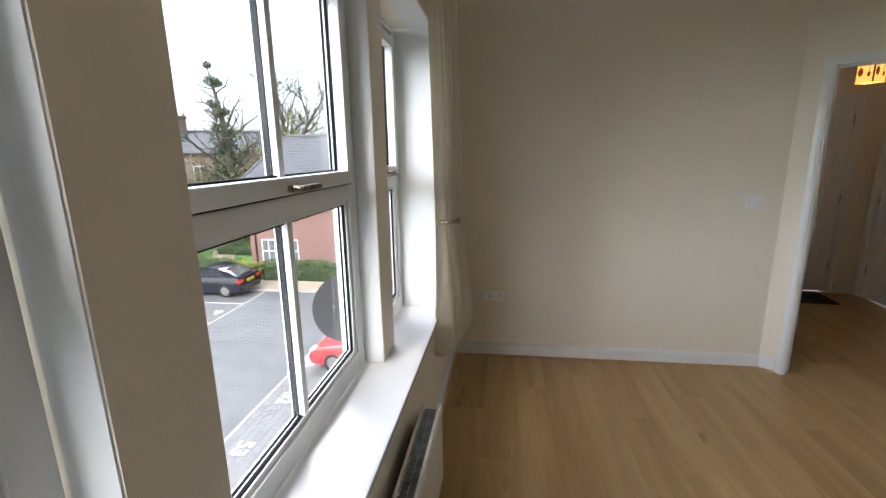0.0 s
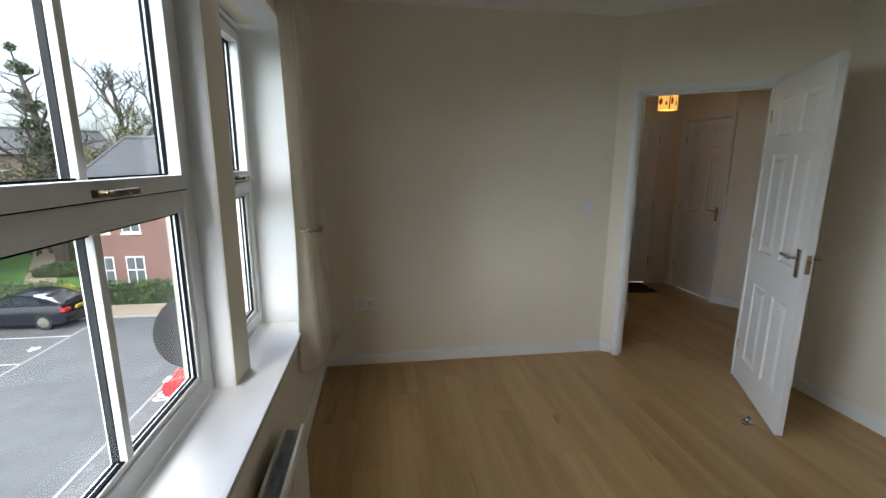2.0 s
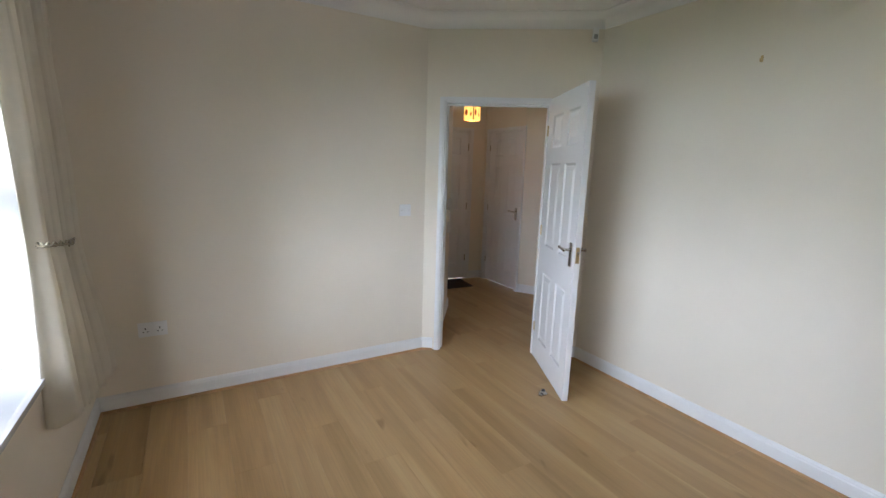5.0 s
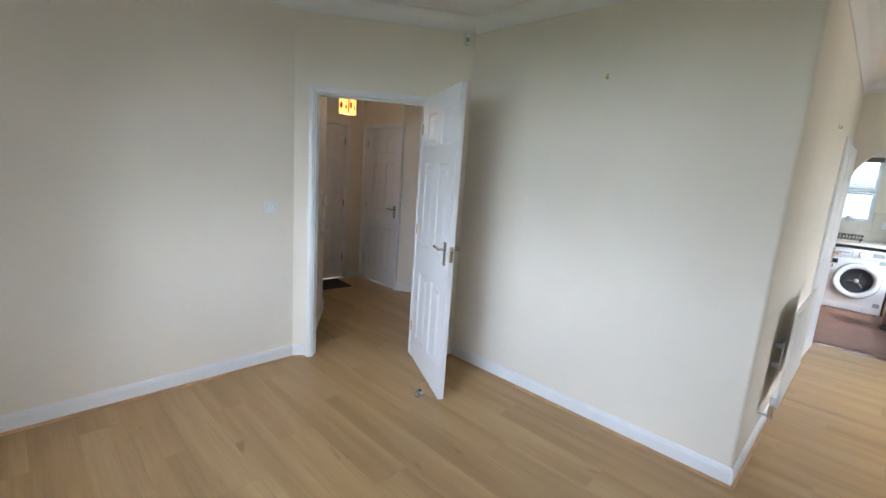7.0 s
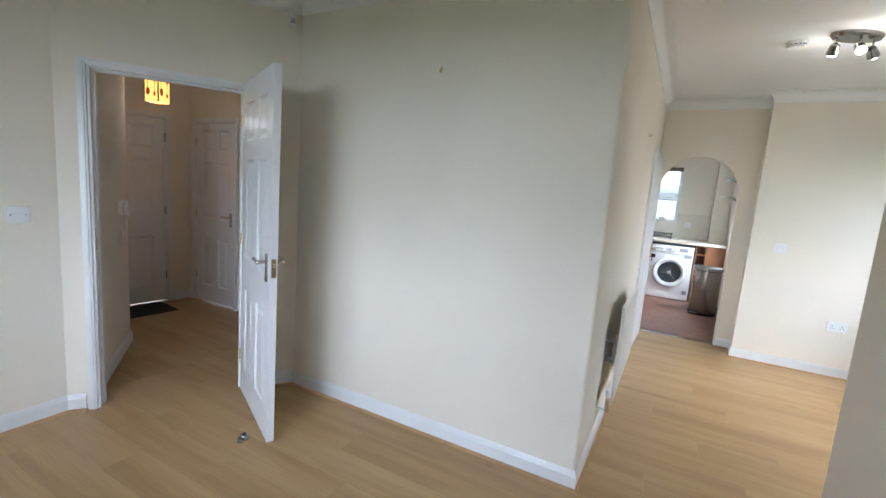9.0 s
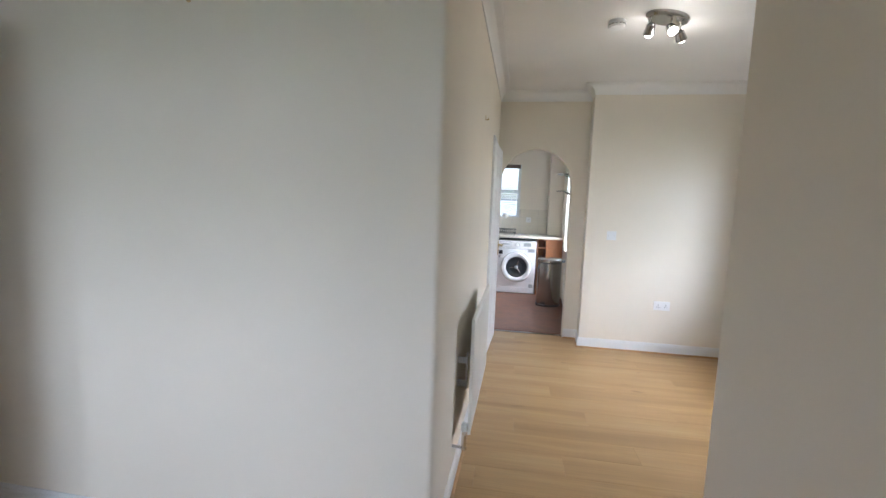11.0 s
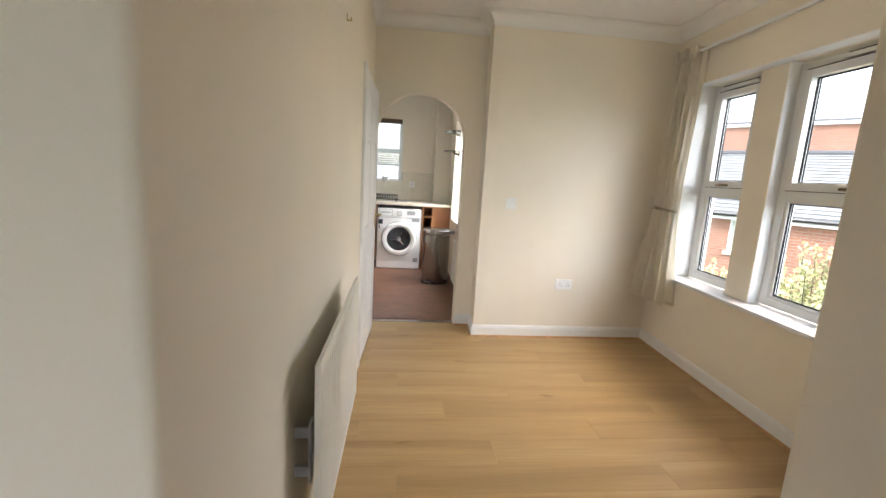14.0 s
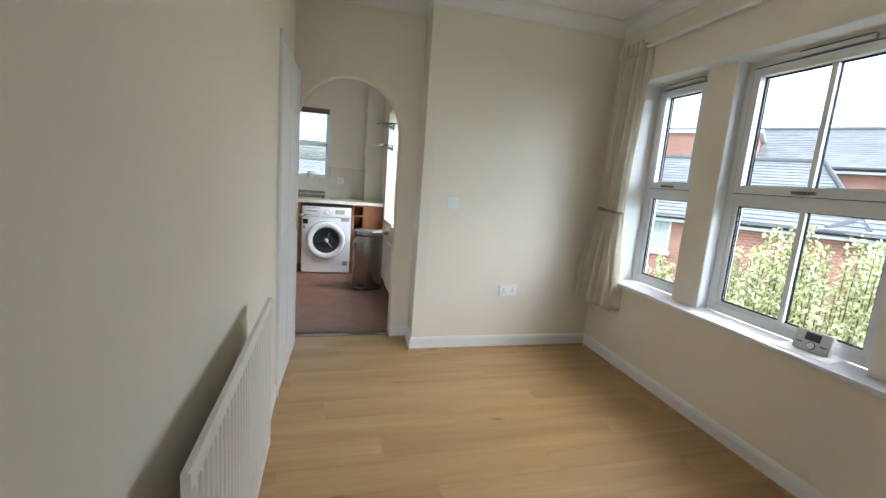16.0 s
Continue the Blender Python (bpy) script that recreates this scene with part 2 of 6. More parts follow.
def ball(bm, c, r, sc=(1, 1, 1), seg=12):
    return bmesh.ops.create_uvsphere(bm, u_segments=seg, v_segments=seg // 2 + 2, radius=r, matrix=Matrix.Translation(c) @ Matrix.Diagonal((*sc, 1)))["verts"]


def lathe(bm, prof, seg=32, m=None):
    """Rings of (radius, height) turned about z."""
    rings = []
    for r, z in prof:
        rings.append([bm.verts.new((r * math.cos(2 * math.pi * i / seg), r * math.sin(2 * math.pi * i / seg), z)) for i in range(seg)])
    for a, b in zip(rings, rings[1:]):
        for i in range(seg):
            j = (i + 1) % seg
            bm.faces.new((a[i], a[j], b[j], b[i]))
    for ring, flip in ((rings[0], True), (rings[-1], False)):
        bm.faces.new(ring[::-1] if flip else ring)
    vs = [v for ring in rings for v in ring]
    if m is not None:
        bmesh.ops.transform(bm, matrix=m, verts=vs)
    return vs


def obj(name, bm, material, smooth=False, m=None):
    me = bpy.data.meshes.new(name)
    bm.normal_update()
    bm.to_mesh(me)
    bm.free()
    if material:
        me.materials.append(material)
    if smooth:
        me.polygons.foreach_set("use_smooth", [True] * len(me.polygons))
        me.set_sharp_from_angle(angle=radians(40))
    ob = new(name, me)
    if m is not None:
        ob.matrix_world = m
    return ob


def part(name, bm, material, parent, label="", smooth=False, m=None):
    ob = obj(name, bm, material, smooth)
    ob.parent = parent
    if m is not None:
        ob.matrix_basis = m
    if label:
        tagged(ob, label)
    return ob


def empty(name, m, label, category, group="", kind=""):
    e = new(name)
    e.empty_display_size = 0.1
    e.matrix_world = m
    return tagged(e, label, category, group, kind)


def quick(name, material, parent, *boxes, bev=0.0, label="", smooth=False):
    bm = bmesh.new()
    for b in boxes:
        box(bm, *b, bev=bev)
    return part(name, bm, material, parent, label, smooth)


def along(p, q, z=0.0):
    """A wall's frame: x along it from p to q, y out of the room, z up."""
    d = (Vector((*q, 0)) - Vector((*p, 0))).normalized()
    n = Vector((-d.y, d.x, 0))
    return Matrix(((d.x, n.x, 0, p[0]), (d.y, n.y, 0, p[1]), (0, 0, 1, z), (0, 0, 0, 1)))


def span(p, q):
    return math.dist(p, q)


def wall(name, p, q, thick=0.1, holes=(), low=-0.03, high=2.6, before=0.0, after=0.0, material=None, label="magnolia painted plaster wall"):
    """A solid wall with real openings (s0, s1, z0, z1)."""
    L = span(p, q)
    ss = sorted({-before, L + after, *(v for h in holes for v in h[:2])})
    zs = sorted({low, high, *(v for h in holes for v in h[2:4])})
    bm = bmesh.new()
    for a, b in zip(ss, ss[1:]):
        run = None
        for c, d in zip(zs, zs[1:]):
            solid = not any(h[0] - 1e-6 <= a and b <= h[1] + 1e-6 and h[2] - 1e-6 <= c and d <= h[3] + 1e-6 for h in holes)
            if solid:
                run = (run[0], d) if run else (c, d)
            if run and (not solid or d == zs[-1]):
                box(bm, a, b, 0, thick, *run)
                run = None
    bmesh.ops.remove_doubles(bm, verts=bm.verts, dist=1e-5)
    return tagged(obj(name, bm, material or WALL, m=along(p, q)), label, "wall", kind="structure")


def sweep(bm, pts, prof, closed=False, smooth_end=None):
    """A moulding: prof is (into the room, z); pts run clockwise round the room, the room on the right."""
    P = [Vector((*p, 0)) for p in pts]
    n = len(P)
    rings = []
    for i in range(n):
        dirs = []
        if closed or i > 0:
            dirs.append((P[i] - P[i - 1]).normalized())
        if closed or i < n - 1:
            dirs.append((P[(i + 1) % n] - P[i]).normalized())
        ns = [Vector((d.y, -d.x, 0)) for d in dirs]
        t = sum(ns, Vector()).normalized()
        k = 1 / max(0.3, t.dot(ns[0]))
        rings.append([bm.verts.new(P[i] + t * (o * k) + Vector((0, 0, z))) for o, z in prof])
    for i in range(n if closed else n - 1):
        a, b = rings[i], rings[(i + 1) % n]
        for j in range(len(prof)):
            h = (j + 1) % len(prof)
            bm.faces.new((a[j], b[j], b[h], a[h]))
    if not closed:
        bm.faces.new(rings[0])
        bm.faces.new(rings[-1][::-1])
    bmesh.ops.recalc_face_normals(bm, faces=bm.faces)


# ---- plan ----
WW0, WW1 = (0.22, 0.11), (0.22, 3.785)
ND, NE = (2.36, 3.785), (3.385, 3.06)
CE, RE = (3.385, 1.085), (6.64, 1.035)
AR, KC, KR, SR, SC = (6.64, 0.11), (6.37, 0.13), (6.37, -1.39), (3.54, -1.28), (3.54, 0.11)
TOP, HEAD, BED = 2.575, 2.11, 0.645
DO = (0.135, 0.935)
KD = (2.385, 3.165)

# ---- the two rooms' shell ----
W1C, W1H = 1.735, 1.105
W2C, W2H = 1.465, 1.18
wall("wall_west", WW0, WW1, 0.285, [(W1C - W1H, W1C + W1H + 0.085, BED - 0.03, HEAD)], before=0.3, after=0.3)
wall("wall_north", WW1, ND, 0.1, after=0.03)
wall("wall_door", ND, NE, 0.1, [(*DO, -0.03, 1.985)], after=0.0)
hook_wall = wall("wall_hook", NE, CE, 0.1)
wall("wall_radiator", CE, RE, 0.1, [(*KD, -0.03, 1.975)], before=-0.0985, after=0.1)
wall("wall_return", AR, KC, 0.08)
wall("wall_socket", (6.37, 0.05), KR, 0.1, after=0.3)
wall("wall_south", KR, SR, 0.285, [(W2C - W2H, W2C + W2H, BED - 0.03, HEAD)], before=0.3, after=0.3)
corner_wall = wall("wall_corner", SR, SC, 0.1)
wall("wall_back", SC, WW0, 0.1, before=-0.0985, after=0.3)


def round_edge(ob, x, y, r):
    """Softens one upright arris of a wall."""
    bm = bmesh.new()
    bm.from_mesh(ob.data)
    es = [e for e in bm.edges if all(abs(v.co.x - x) < 1e-4 and abs(v.co.y - y) < 1e-4 for v in e.verts)]
    bmesh.ops.bevel(bm, geom=es, offset=r, segments=5, affect="EDGES", profile=0.5)
    bm.to_mesh(ob.data)
    bm.free()
    ob.data.polygons.foreach_set("use_smooth", [True] * len(ob.data.polygons))
    ob.data.set_sharp_from_angle(angle=radians(30))


for v in hook_wall.data.vertices:
    if v.co.x > span(NE, CE) - 1e-4 and v.co.y > 0.09:
        v.co.x += 0.0016
round_edge(hook_wall, span(NE, CE), 0, 0.018)
round_edge(corner_wall, span(SR, SC), 0, 0.018)


def arch_wall(name, p, q, s0, s1, spring, thick=0.12, high=2.6):
    """A wall with a round-headed archway through it."""
    L, r, c = span(p, q), (s1 - s0) / 2, (s0 + s1) / 2
    prof = [(s0, -0.03), (s0, spring)]
    prof += [(c - r * math.cos(math.pi * i / 24), spring + r * math.sin(math.pi * i / 24)) for i in range(1, 24)]
    prof += [(s1, spring), (s1, -0.03)]
    bm = bmesh.new()
    rows = []
    for y in (0, thick):
        rows.append([(bm.verts.new((s, y, z)), bm.verts.new((s, y, high))) for s, z in prof])
    for a, flip in ((rows[0], False), (rows[1], True)):
        for (u, v), (u2, v2) in zip(a, a[1:]):
            if u.co.z == -0.03 and u2.co.z == -0.03:
                continue
            if abs(u.co.x - u2.co.x) < 1e-6:
                continue
            bm.faces.new((u, u2, v2, v) if not flip else (v, v2, u2, u))
    for (u, v), (u2, v2), (w, _), (w2, _) in zip(rows[0], rows[0][1:], rows[1], rows[1][1:]):
        if abs(u.co.x - u2.co.x) > 1e-6:
            bm.faces.new((u, w, w2, u2))
    for a, b in ((-0.06, s0), (s1, L)):
        if b - a > 1e-4:
            box(bm, a, b, 0, thick, -0.03, high)
    return tagged(obj(name, bm, WALL, m=along(p, q)), "magnolia wall with a round-headed archway to the kitchen", "wall", kind="structure")


arch_wall("wall_arch", RE, AR, 0.03, 0.775, 1.625)

bm = bmesh.new()
box(bm, -0.15, 6.8, -1.75, 6.0, TOP, TOP + 0.1)
box(bm, 6.8, 9.8, -0.2, 2.9, TOP + 0.02, TOP + 0.1)
tagged(obj("ceiling", bm, CEIL), "white painted plaster ceiling", "ceiling", kind="structure")

ring = [WW0, WW1, ND, NE, CE, RE, AR, KC, KR, SR, SC]
C = 0.095
cove = [(0.0, TOP), (0.0, TOP - C), (0.006, TOP - C)]
cove += [(C - (C - 0.006) * math.cos(a), TOP - C + (C - 0.006) * math.sin(a)) for a in (radians(9 * i) for i in range(1, 10))]
cove += [(C, TOP - 0.006), (C, TOP)]
bm = bmesh.new()
sweep(bm, ring, cove, closed=True)
tagged(obj("trim_coving", bm, CEIL, smooth=True), "white plaster coving round the ceiling", "coving", kind="structure")

SKIRT = [(0, 0.0), (0.014, 0.0), (0.014, 0.075), (0.011, 0.082), (0.011, 0.088), (0.004, 0.1), (0, 0.1)]
BEADP = [(0.0142, 0.0), (0.028, 0.0), (0.027, 0.004), (0.022, 0.010), (0.0142, 0.013)]


def on(p, q, s):
    d = (Vector(q) - Vector(p)).normalized() * s
    return (p[0] + d.x, p[1] + d.y)


runs = [
    [on(ND, NE, DO[1] + 0.055), NE, CE, on(CE, RE, KD[0] - 0.055)],
    [on(CE, RE, KD[1] + 0.055), RE, (6.64, 1.008)],
    [(6.64, 0.258), AR, KC, KR, SR, SC, WW0, WW1, ND, on(ND, NE, DO[0] - 0.045)],
]
for r in runs:
    bm = bmesh.new()
    sweep(bm, r, SKIRT)
    tagged(obj("baseboard", bm, TRIM), "white gloss moulded skirting board", "skirting board", kind="structure")
    bm = bmesh.new()
    sweep(bm, r, BEADP)
    tagged(obj("trim_beading", bm, BEAD), "oak coloured scotia beading along the skirting", "beading", kind="structure")


# ---- windows ----
def window(name, p, q, c, half, label, big=0.505, pier=0.18, more=0.0, deep=0.205, F=0.06, TZ=1.355, low=0.07, front=0.125, tuck=0.0, nudge=0.0, nose=0.026, cut=0.0):
    """Three lights between plastered piers; each light has an opening sash above a fixed pane."""
    M = along(p, q)
    top = empty(name, M, label, "window", kind="structure")
    D, FZ0, FZ1, RAIL = deep, BED + 0.004, HEAD - 0.012, 0.055
    lights = [(c - half, c - big - pier - 0.012, 0), (c - big - tuck, c + big, 1), (c + big + pier, c + half + more, 0)]
    rear = min(0.28, D + 0.076)
    for a, a1 in ((c - big - pier - 0.012 + nudge, c - big + nudge), (c + big, c + big + pier)):
        quick("pier", WALL, top, (a, a1, front, rear, BED, HEAD), label="magnolia plastered pier between the lights")
        # thin added linings, whiter than the wall to carry the sky light
        for e0, e1 in ((a - 0.003, a - 0.0002), (a1 + 0.0002, a1 + 0.003)):
            quick("reveal", REVEAL_LIT, top, (e0, e1, front + 0.004, D + 0.002, BED + 0.001, HEAD - 0.001), label="added lining on the pier side, whitened for the sky light on it")
    ends = (c - half, c + half + more)
    quick("reveal", REVEAL_LIT, top, (ends[0] + 0.0002, ends[0] + 0.003, 0.004, D + 0.002, BED + 0.001, HEAD - 0.0035), label="added lining on the window reveal, whitened for the sky light on it")
    quick("reveal", REVEAL_LIT, top, (ends[1] - 0.003, ends[1] - 0.0002, 0.004, D + 0.002, BED + 0.001, HEAD - 0.0035), label="added lining on the window reveal, whitened for the sky light on it")
    quick("reveal", REVEAL_LIT, top, (*ends, 0.004, front - 0.001, HEAD - 0.003, HEAD - 0.0002), label="added lining on the recess head, whitened for the sky light on it")
    broad = F
    for a, b, wide in lights:
        F = broad if wide else 0.056
        bm = bmesh.new()
        for bx in ((a, a + F, FZ0, FZ1), (b - F, b, FZ0, FZ1), (a + F, b - F, FZ0, FZ0 + low), (a + F, b - F, FZ1 - 0.06, FZ1), (a + F, b - F, TZ - RAIL, TZ + 0.0)):
            box(bm, bx[0], bx[1], D, D + 0.050, bx[2], bx[3], bev=0.004)
        part("window_frame", bm, UPVC, top, smooth=True)
        # beads that hold the fixed pane
        bm = bmesh.new()
        b0, b1, T = FZ0 + low, TZ - RAIL, 0.026
        for bx in ((a + F, a + F + T, b0, b1), (b - F - T, b - F, b0, b1), (a + F + T, b - F - T, b0, b0 + 0.018), (a + F + T, b - F - T, b1 - 0.016, b1)):
            box(bm, bx[0], bx[1], D + 0.008, D + 0.048, bx[2], bx[3], bev=0.003)
        part("glazing_bead", bm, UPVC, top, smooth=True)
        # opening sash in the upper half, proud of the frame
        sz0, sz1, sa, sb, S = TZ + 0.004, FZ1 - 0.045, a + F - 0.004, b - F + 0.004, 0.046
        bm = bmesh.new()
        for bx in ((sa, sa + S, sz0, sz1), (sb - S, sb, sz0, sz1), (sa + S, sb - S, sz0, sz0 + S), (sa + S, sb - S, sz1 - S, sz1)):
            box(bm, bx[0], bx[1], D - 0.016, D + 0.045, bx[2], bx[3], bev=0.005)
        part("sash", bm, UPVC, top, smooth=True)
        bm = bmesh.new()
        for bx in ((sa - 0.006, sa, sz0, sz1), (sb, sb + 0.006, sz0, sz1), (sa, sb, sz0 - 0.0035, sz0), (sa, sb, sz1, sz1 + 0.006)):
            box(bm, bx[0], bx[1], D - 0.009, D + 0.004, bx[2], bx[3])
        part("gasket", bm, SEAL, top)
        glz = [(sa + S, sb - S, sz0 + S, sz1 - S), (a + F + T, b - F - T, b0 + 0.018, b1 - 0.016)]
        for (ga, gb, g0, g1), back in zip(glz, (0.010, 0.002)):
            Q = D
            D += back
            bm = bmesh.new()
            for bx in ((ga, ga + 0.005, g0, g1), (gb - 0.005, gb, g0, g1), (ga, gb, g0, g0 + 0.005), (ga, gb, g1 - 0.005, g1)):
                box(bm, bx[0], bx[1], D + 0.012, D + 0.022, bx[2], bx[3])
            part("glazing_seal", bm, SEAL, top)
            bm = bmesh.new()
            vs = [bm.verts.new(v) for v in ((ga, D + 0.024, g0), (gb, D + 0.024, g0), (gb, D + 0.024, g1), (ga, D + 0.024, g1))]
            bm.faces.new(vs)
            pane = part("pane", bm, GLASS, top)
            pane.visible_shadow = False
            # outer edge of the sealed unit and outside beads
            bm = bmesh.new()
            for bx in ((ga - 0.004, ga + 0.004, g0, g1), (gb - 0.004, gb + 0.004, g0, g1), (ga, gb, g0 - 0.004, g0 + 0.004), (ga, gb, g1 - 0.004, g1 + 0.004)):
                box(bm, bx[0], bx[1], D + 0.030, D + 0.037, bx[2], bx[3])
            part("outer_seal", bm, SEAL, top)
            if wide:
                mc = (ga + gb) / 2
                quick("glazing_bar", UPVC, top, (mc - 0.014, mc + 0.014, D + 0.004, D + 0.022, g0, g1), bev=0.003)
                quick("bar_spacer", SEAL, top, (mc - 0.013, mc + 0.013, D + 0.026, D + 0.042, g0, g1))
                quick("outer_bar", UPVC, top, (mc - 0.009, mc + 0.009, D + 0.0425, D + 0.048, g0, g1), bev=0.002)
            D = Q
        mid = (a + b) / 2
        bm = bmesh.new()
        box(bm, mid - 0.035, mid + 0.035, D - 0.026, D - 0.016, sz0 + 0.008, sz0 + 0.026, bev=0.003)
        tube(bm, (mid - 0.02, D - 0.024, sz0 + 0.017), (mid - 0.02, D - 0.05, sz0 + 0.017), 0.008, seg=12)
        hb = part("handle_base", bm, BRONZE, top, smooth=True)
        bm = bmesh.new()
        box(bm, mid - 0.03, mid + 0.085, D - 0.058, D - 0.046, sz0 + 0.009, sz0 + 0.025, bev=0.005)
        part("handle", bm, BRONZE, top, "tarnished bronze window handle", smooth=True)
        # trickle vent
        v = min(0.17, (b - a) / 2 - 0.04)
        bm = bmesh.new()
        box(bm, mid - v, mid + v, D - 0.022, D - 0.002, FZ1 - 0.035, FZ1 - 0.012, bev=0.004)
        part("trickle_vent", bm, UPVC, top, smooth=True)
        quick("vent_slot", SEAL, top, (mid - v + 0.01, mid + v - 0.01, D - 0.018, D - 0.004, FZ1 - 0.0115, FZ1 - 0.006))
    bm = bmesh.new()
    box(bm, c - half - 0.028, c + half + more + 0.028 - cut, -nose, 0.0, BED - 0.025, BED, bev=0.006)
    box(bm, c - half + 0.001, c + half + more - 0.001, -0.004, D + 0.005, BED - 0.025, BED - 0.0005)
    part("window_sill", bm, SILL, top, smooth=True)
    # cream outside reveals and sill
    bm = bmesh.new()
    for s in (c - big - pier, c + big):
        box(bm, s - 0.004, s + pier + 0.004, rear + 0.002, rear + 0.022, BED - 0.02, HEAD + 0.1)
    box(bm, c - half - 0.1, c + half + 0.1, 0.287, 0.30, BED - 0.16, BED - 0.05)
    part("outside_surround", bm, surface("cream_stone_surround", (0.32, 0.295, 0.245), 0.85, vary=0.1), top, "cream stone surround outside")
    return top


window("window_1", WW0, WW1, W1C, W1H, "white upvc three-light window with bronze handles and a deep sill", more=0.085, deep=0.204, F=0.074, TZ=1.392, low=0.075, tuck=0.045, nudge=0.011, cut=0.15)
window("window_2", KR, SR, W2C, W2H, "white upvc three-light window above a white sill", 0.459, 0.196, deep=0.165, F=0.058, TZ=1.362, low=0.05, front=0.09, nose=0.036)


# ---- doors ----
def panel_leaf(parent, w, h, t, z0=0.008, name="leaf"):
    """A moulded six-panel leaf: x from 0 to w, y from 0 to t."""
    bm = bmesh.new()
    st, mid = 0.105, 0.10
    cols = [(st, w / 2 - mid / 2), (w / 2 + mid / 2, w - st)]
    rows = [(z0 + 0.18, z0 + 0.715), (z0 + 0.925, z0 + 1.53), (z0 + 1.64, z0 + 1.865)]
    xs = sorted({0, w, *(v for c in cols for v in c)})
    zs = sorted({z0, h, *(v for r in rows for v in r)})
    for y, flip in ((0, False), (t, True)):
        for a, b in zip(xs, xs[1:]):
            for c, d in zip(zs, zs[1:]):
                quad = [(a, c), (b, c), (b, d), (a, d)]
                if (a, b) in cols and (c, d) in rows:
                    sgn = 1 if not flip else -1
                    steps = [(0, 0), (0.012, 0.008), (0.022, 0.009), (0.05, 0.002)]
                    rings = []
                    for ins, dep in steps:
                        rings.append([bm.verts.new((x, y + sgn * dep, z)) for x, z in ((a + ins, c + ins), (b - ins, c + ins), (b - ins, d - ins), (a + ins, d - ins))])
                    for r0, r1 in zip(rings, rings[1:]):
                        for i in range(4):
                            j = (i + 1) % 4
                            f = (r0[i], r0[j], r1[j], r1[i])
                            bm.faces.new(f if not flip else f[::-1])
                    bm.faces.new(rings[-1] if not flip else rings[-1][::-1])
                else:
                    vs = [bm.verts.new((x, y, z)) for x, z in quad]
                    bm.faces.new(vs if not flip else vs[::-1])
    for f in (((0, 0), (0, t)), ((w, t), (w, 0))):
        (x, y), (_, y2) = f
        bm.faces.new([bm.verts.new(v) for v in ((x, y2, z0), (x, y, z0), (x, y, h), (x, y2, h))])
    for z, o in ((z0, 1), (h, -1)):
        bm.faces.new([bm.verts.new(v) for v in ((0, 0, z), (0, t, z), (w, t, z), (w, 0, z))][::o])
    bmesh.ops.remove_doubles(bm, verts=bm.verts, dist=1e-5)
    return part(name, bm, DOORW, parent)


def lever(parent, x, z, y, side, toward, material=None):
    """A lever handle on a backplate; side: -1 or 1 along y, toward: way the lever points along x."""
    material = material or CHROME
    bm = bmesh.new()
    box(bm, x - 0.02, x + 0.02, min(y, y + side * 0.008), max(y, y + side * 0.008), z - 0.085, z + 0.065, bev=0.003)
    h = part("backplate", bm, material, parent, "brushed chrome handle plate", smooth=True)
    bm = bmesh.new()
    tube(bm, (x, y + side * 0.006, z + 0.02), (x, y + side * 0.05, z + 0.02), 0.009, seg=12)
    tube(bm, (x, y + side * 0.048, z + 0.02), (x + toward * 0.095, y + side * 0.045, z + 0.022), 0.010, 0.008, seg=12)
    ball(bm, (x, y + side * 0.048, z + 0.02), 0.0115)
    ball(bm, (x + toward * 0.097, y + side * 0.045, z + 0.022), 0.0105)
    part("lever", bm, material, h, smooth=True)


def architrave(name, p, q, s0, s1, top, w=0.055, room=True, label="white gloss door lining and architrave"):
    e = empty(name, along(p, q), label, "door frame", kind="structure")
    bm = bmesh.new()
    box(bm, s0, s0 + 0.02, -0.002, 0.102, 0, top - 0.02)
    box(bm, s1 - 0.02, s1, -0.002, 0.102, 0, top - 0.02)
    box(bm, s0, s1, -0.002, 0.102, top - 0.02, top)
    box(bm, s0 + 0.02, s0 + 0.032, 0.045, 0.08, 0, top - 0.02)
    box(bm, s0 + 0.032, s1 - 0.02, 0.045, 0.08, top - 0.032, top - 0.02)
    box(bm, s1 - 0.032, s1 - 0.02, 0.045, 0.08, 0, top - 0.032)
    part("lining", bm, TRIM, e)
    for y0, y1, sg in ((-0.017, -0.001, -1), (0.101, 0.117, 1)):
        bm = bmesh.new()
        for bx in ((s0 - w + 0.008, s0 + 0.008, 0, top + w - 0.02), (s1 - 0.008, s1 + w - 0.008, 0, top + w - 0.02), (s0 + 0.008, s1 - 0.008, top - 0.012, top + w - 0.02)):
            box(bm, bx[0], bx[1], y0, y1, bx[2], bx[3], bev=0.004)
        for bx in ((s0 - w + 0.022, s0 - 0.004, 0, top + w - 0.034), (s1 + 0.004, s1 + w - 0.022, 0, top + w - 0.034), (s0 - 0.004, s1 + 0.004, top - 0.002, top + w - 0.034)):
            box(bm, bx[0], bx[1], min(y0, y0 + sg * 0.004) if sg < 0 else y1 - 0.002, y0 + 0.002 if sg < 0 else y1 + 0.004, bx[2], bx[3], bev=0.002)
        part("architrave", bm, TRIM, e, smooth=True)
    return e


af = architrave("door_frame_1", ND, NE, *DO, 1.985, w=0.042)
bm = bmesh.new()
box(bm, DO[0] + 0.0202, DO[0] + 0.022, 0.018, 0.034, 0.96, 1.03)
part("strike_plate", bm, BRASS, af)

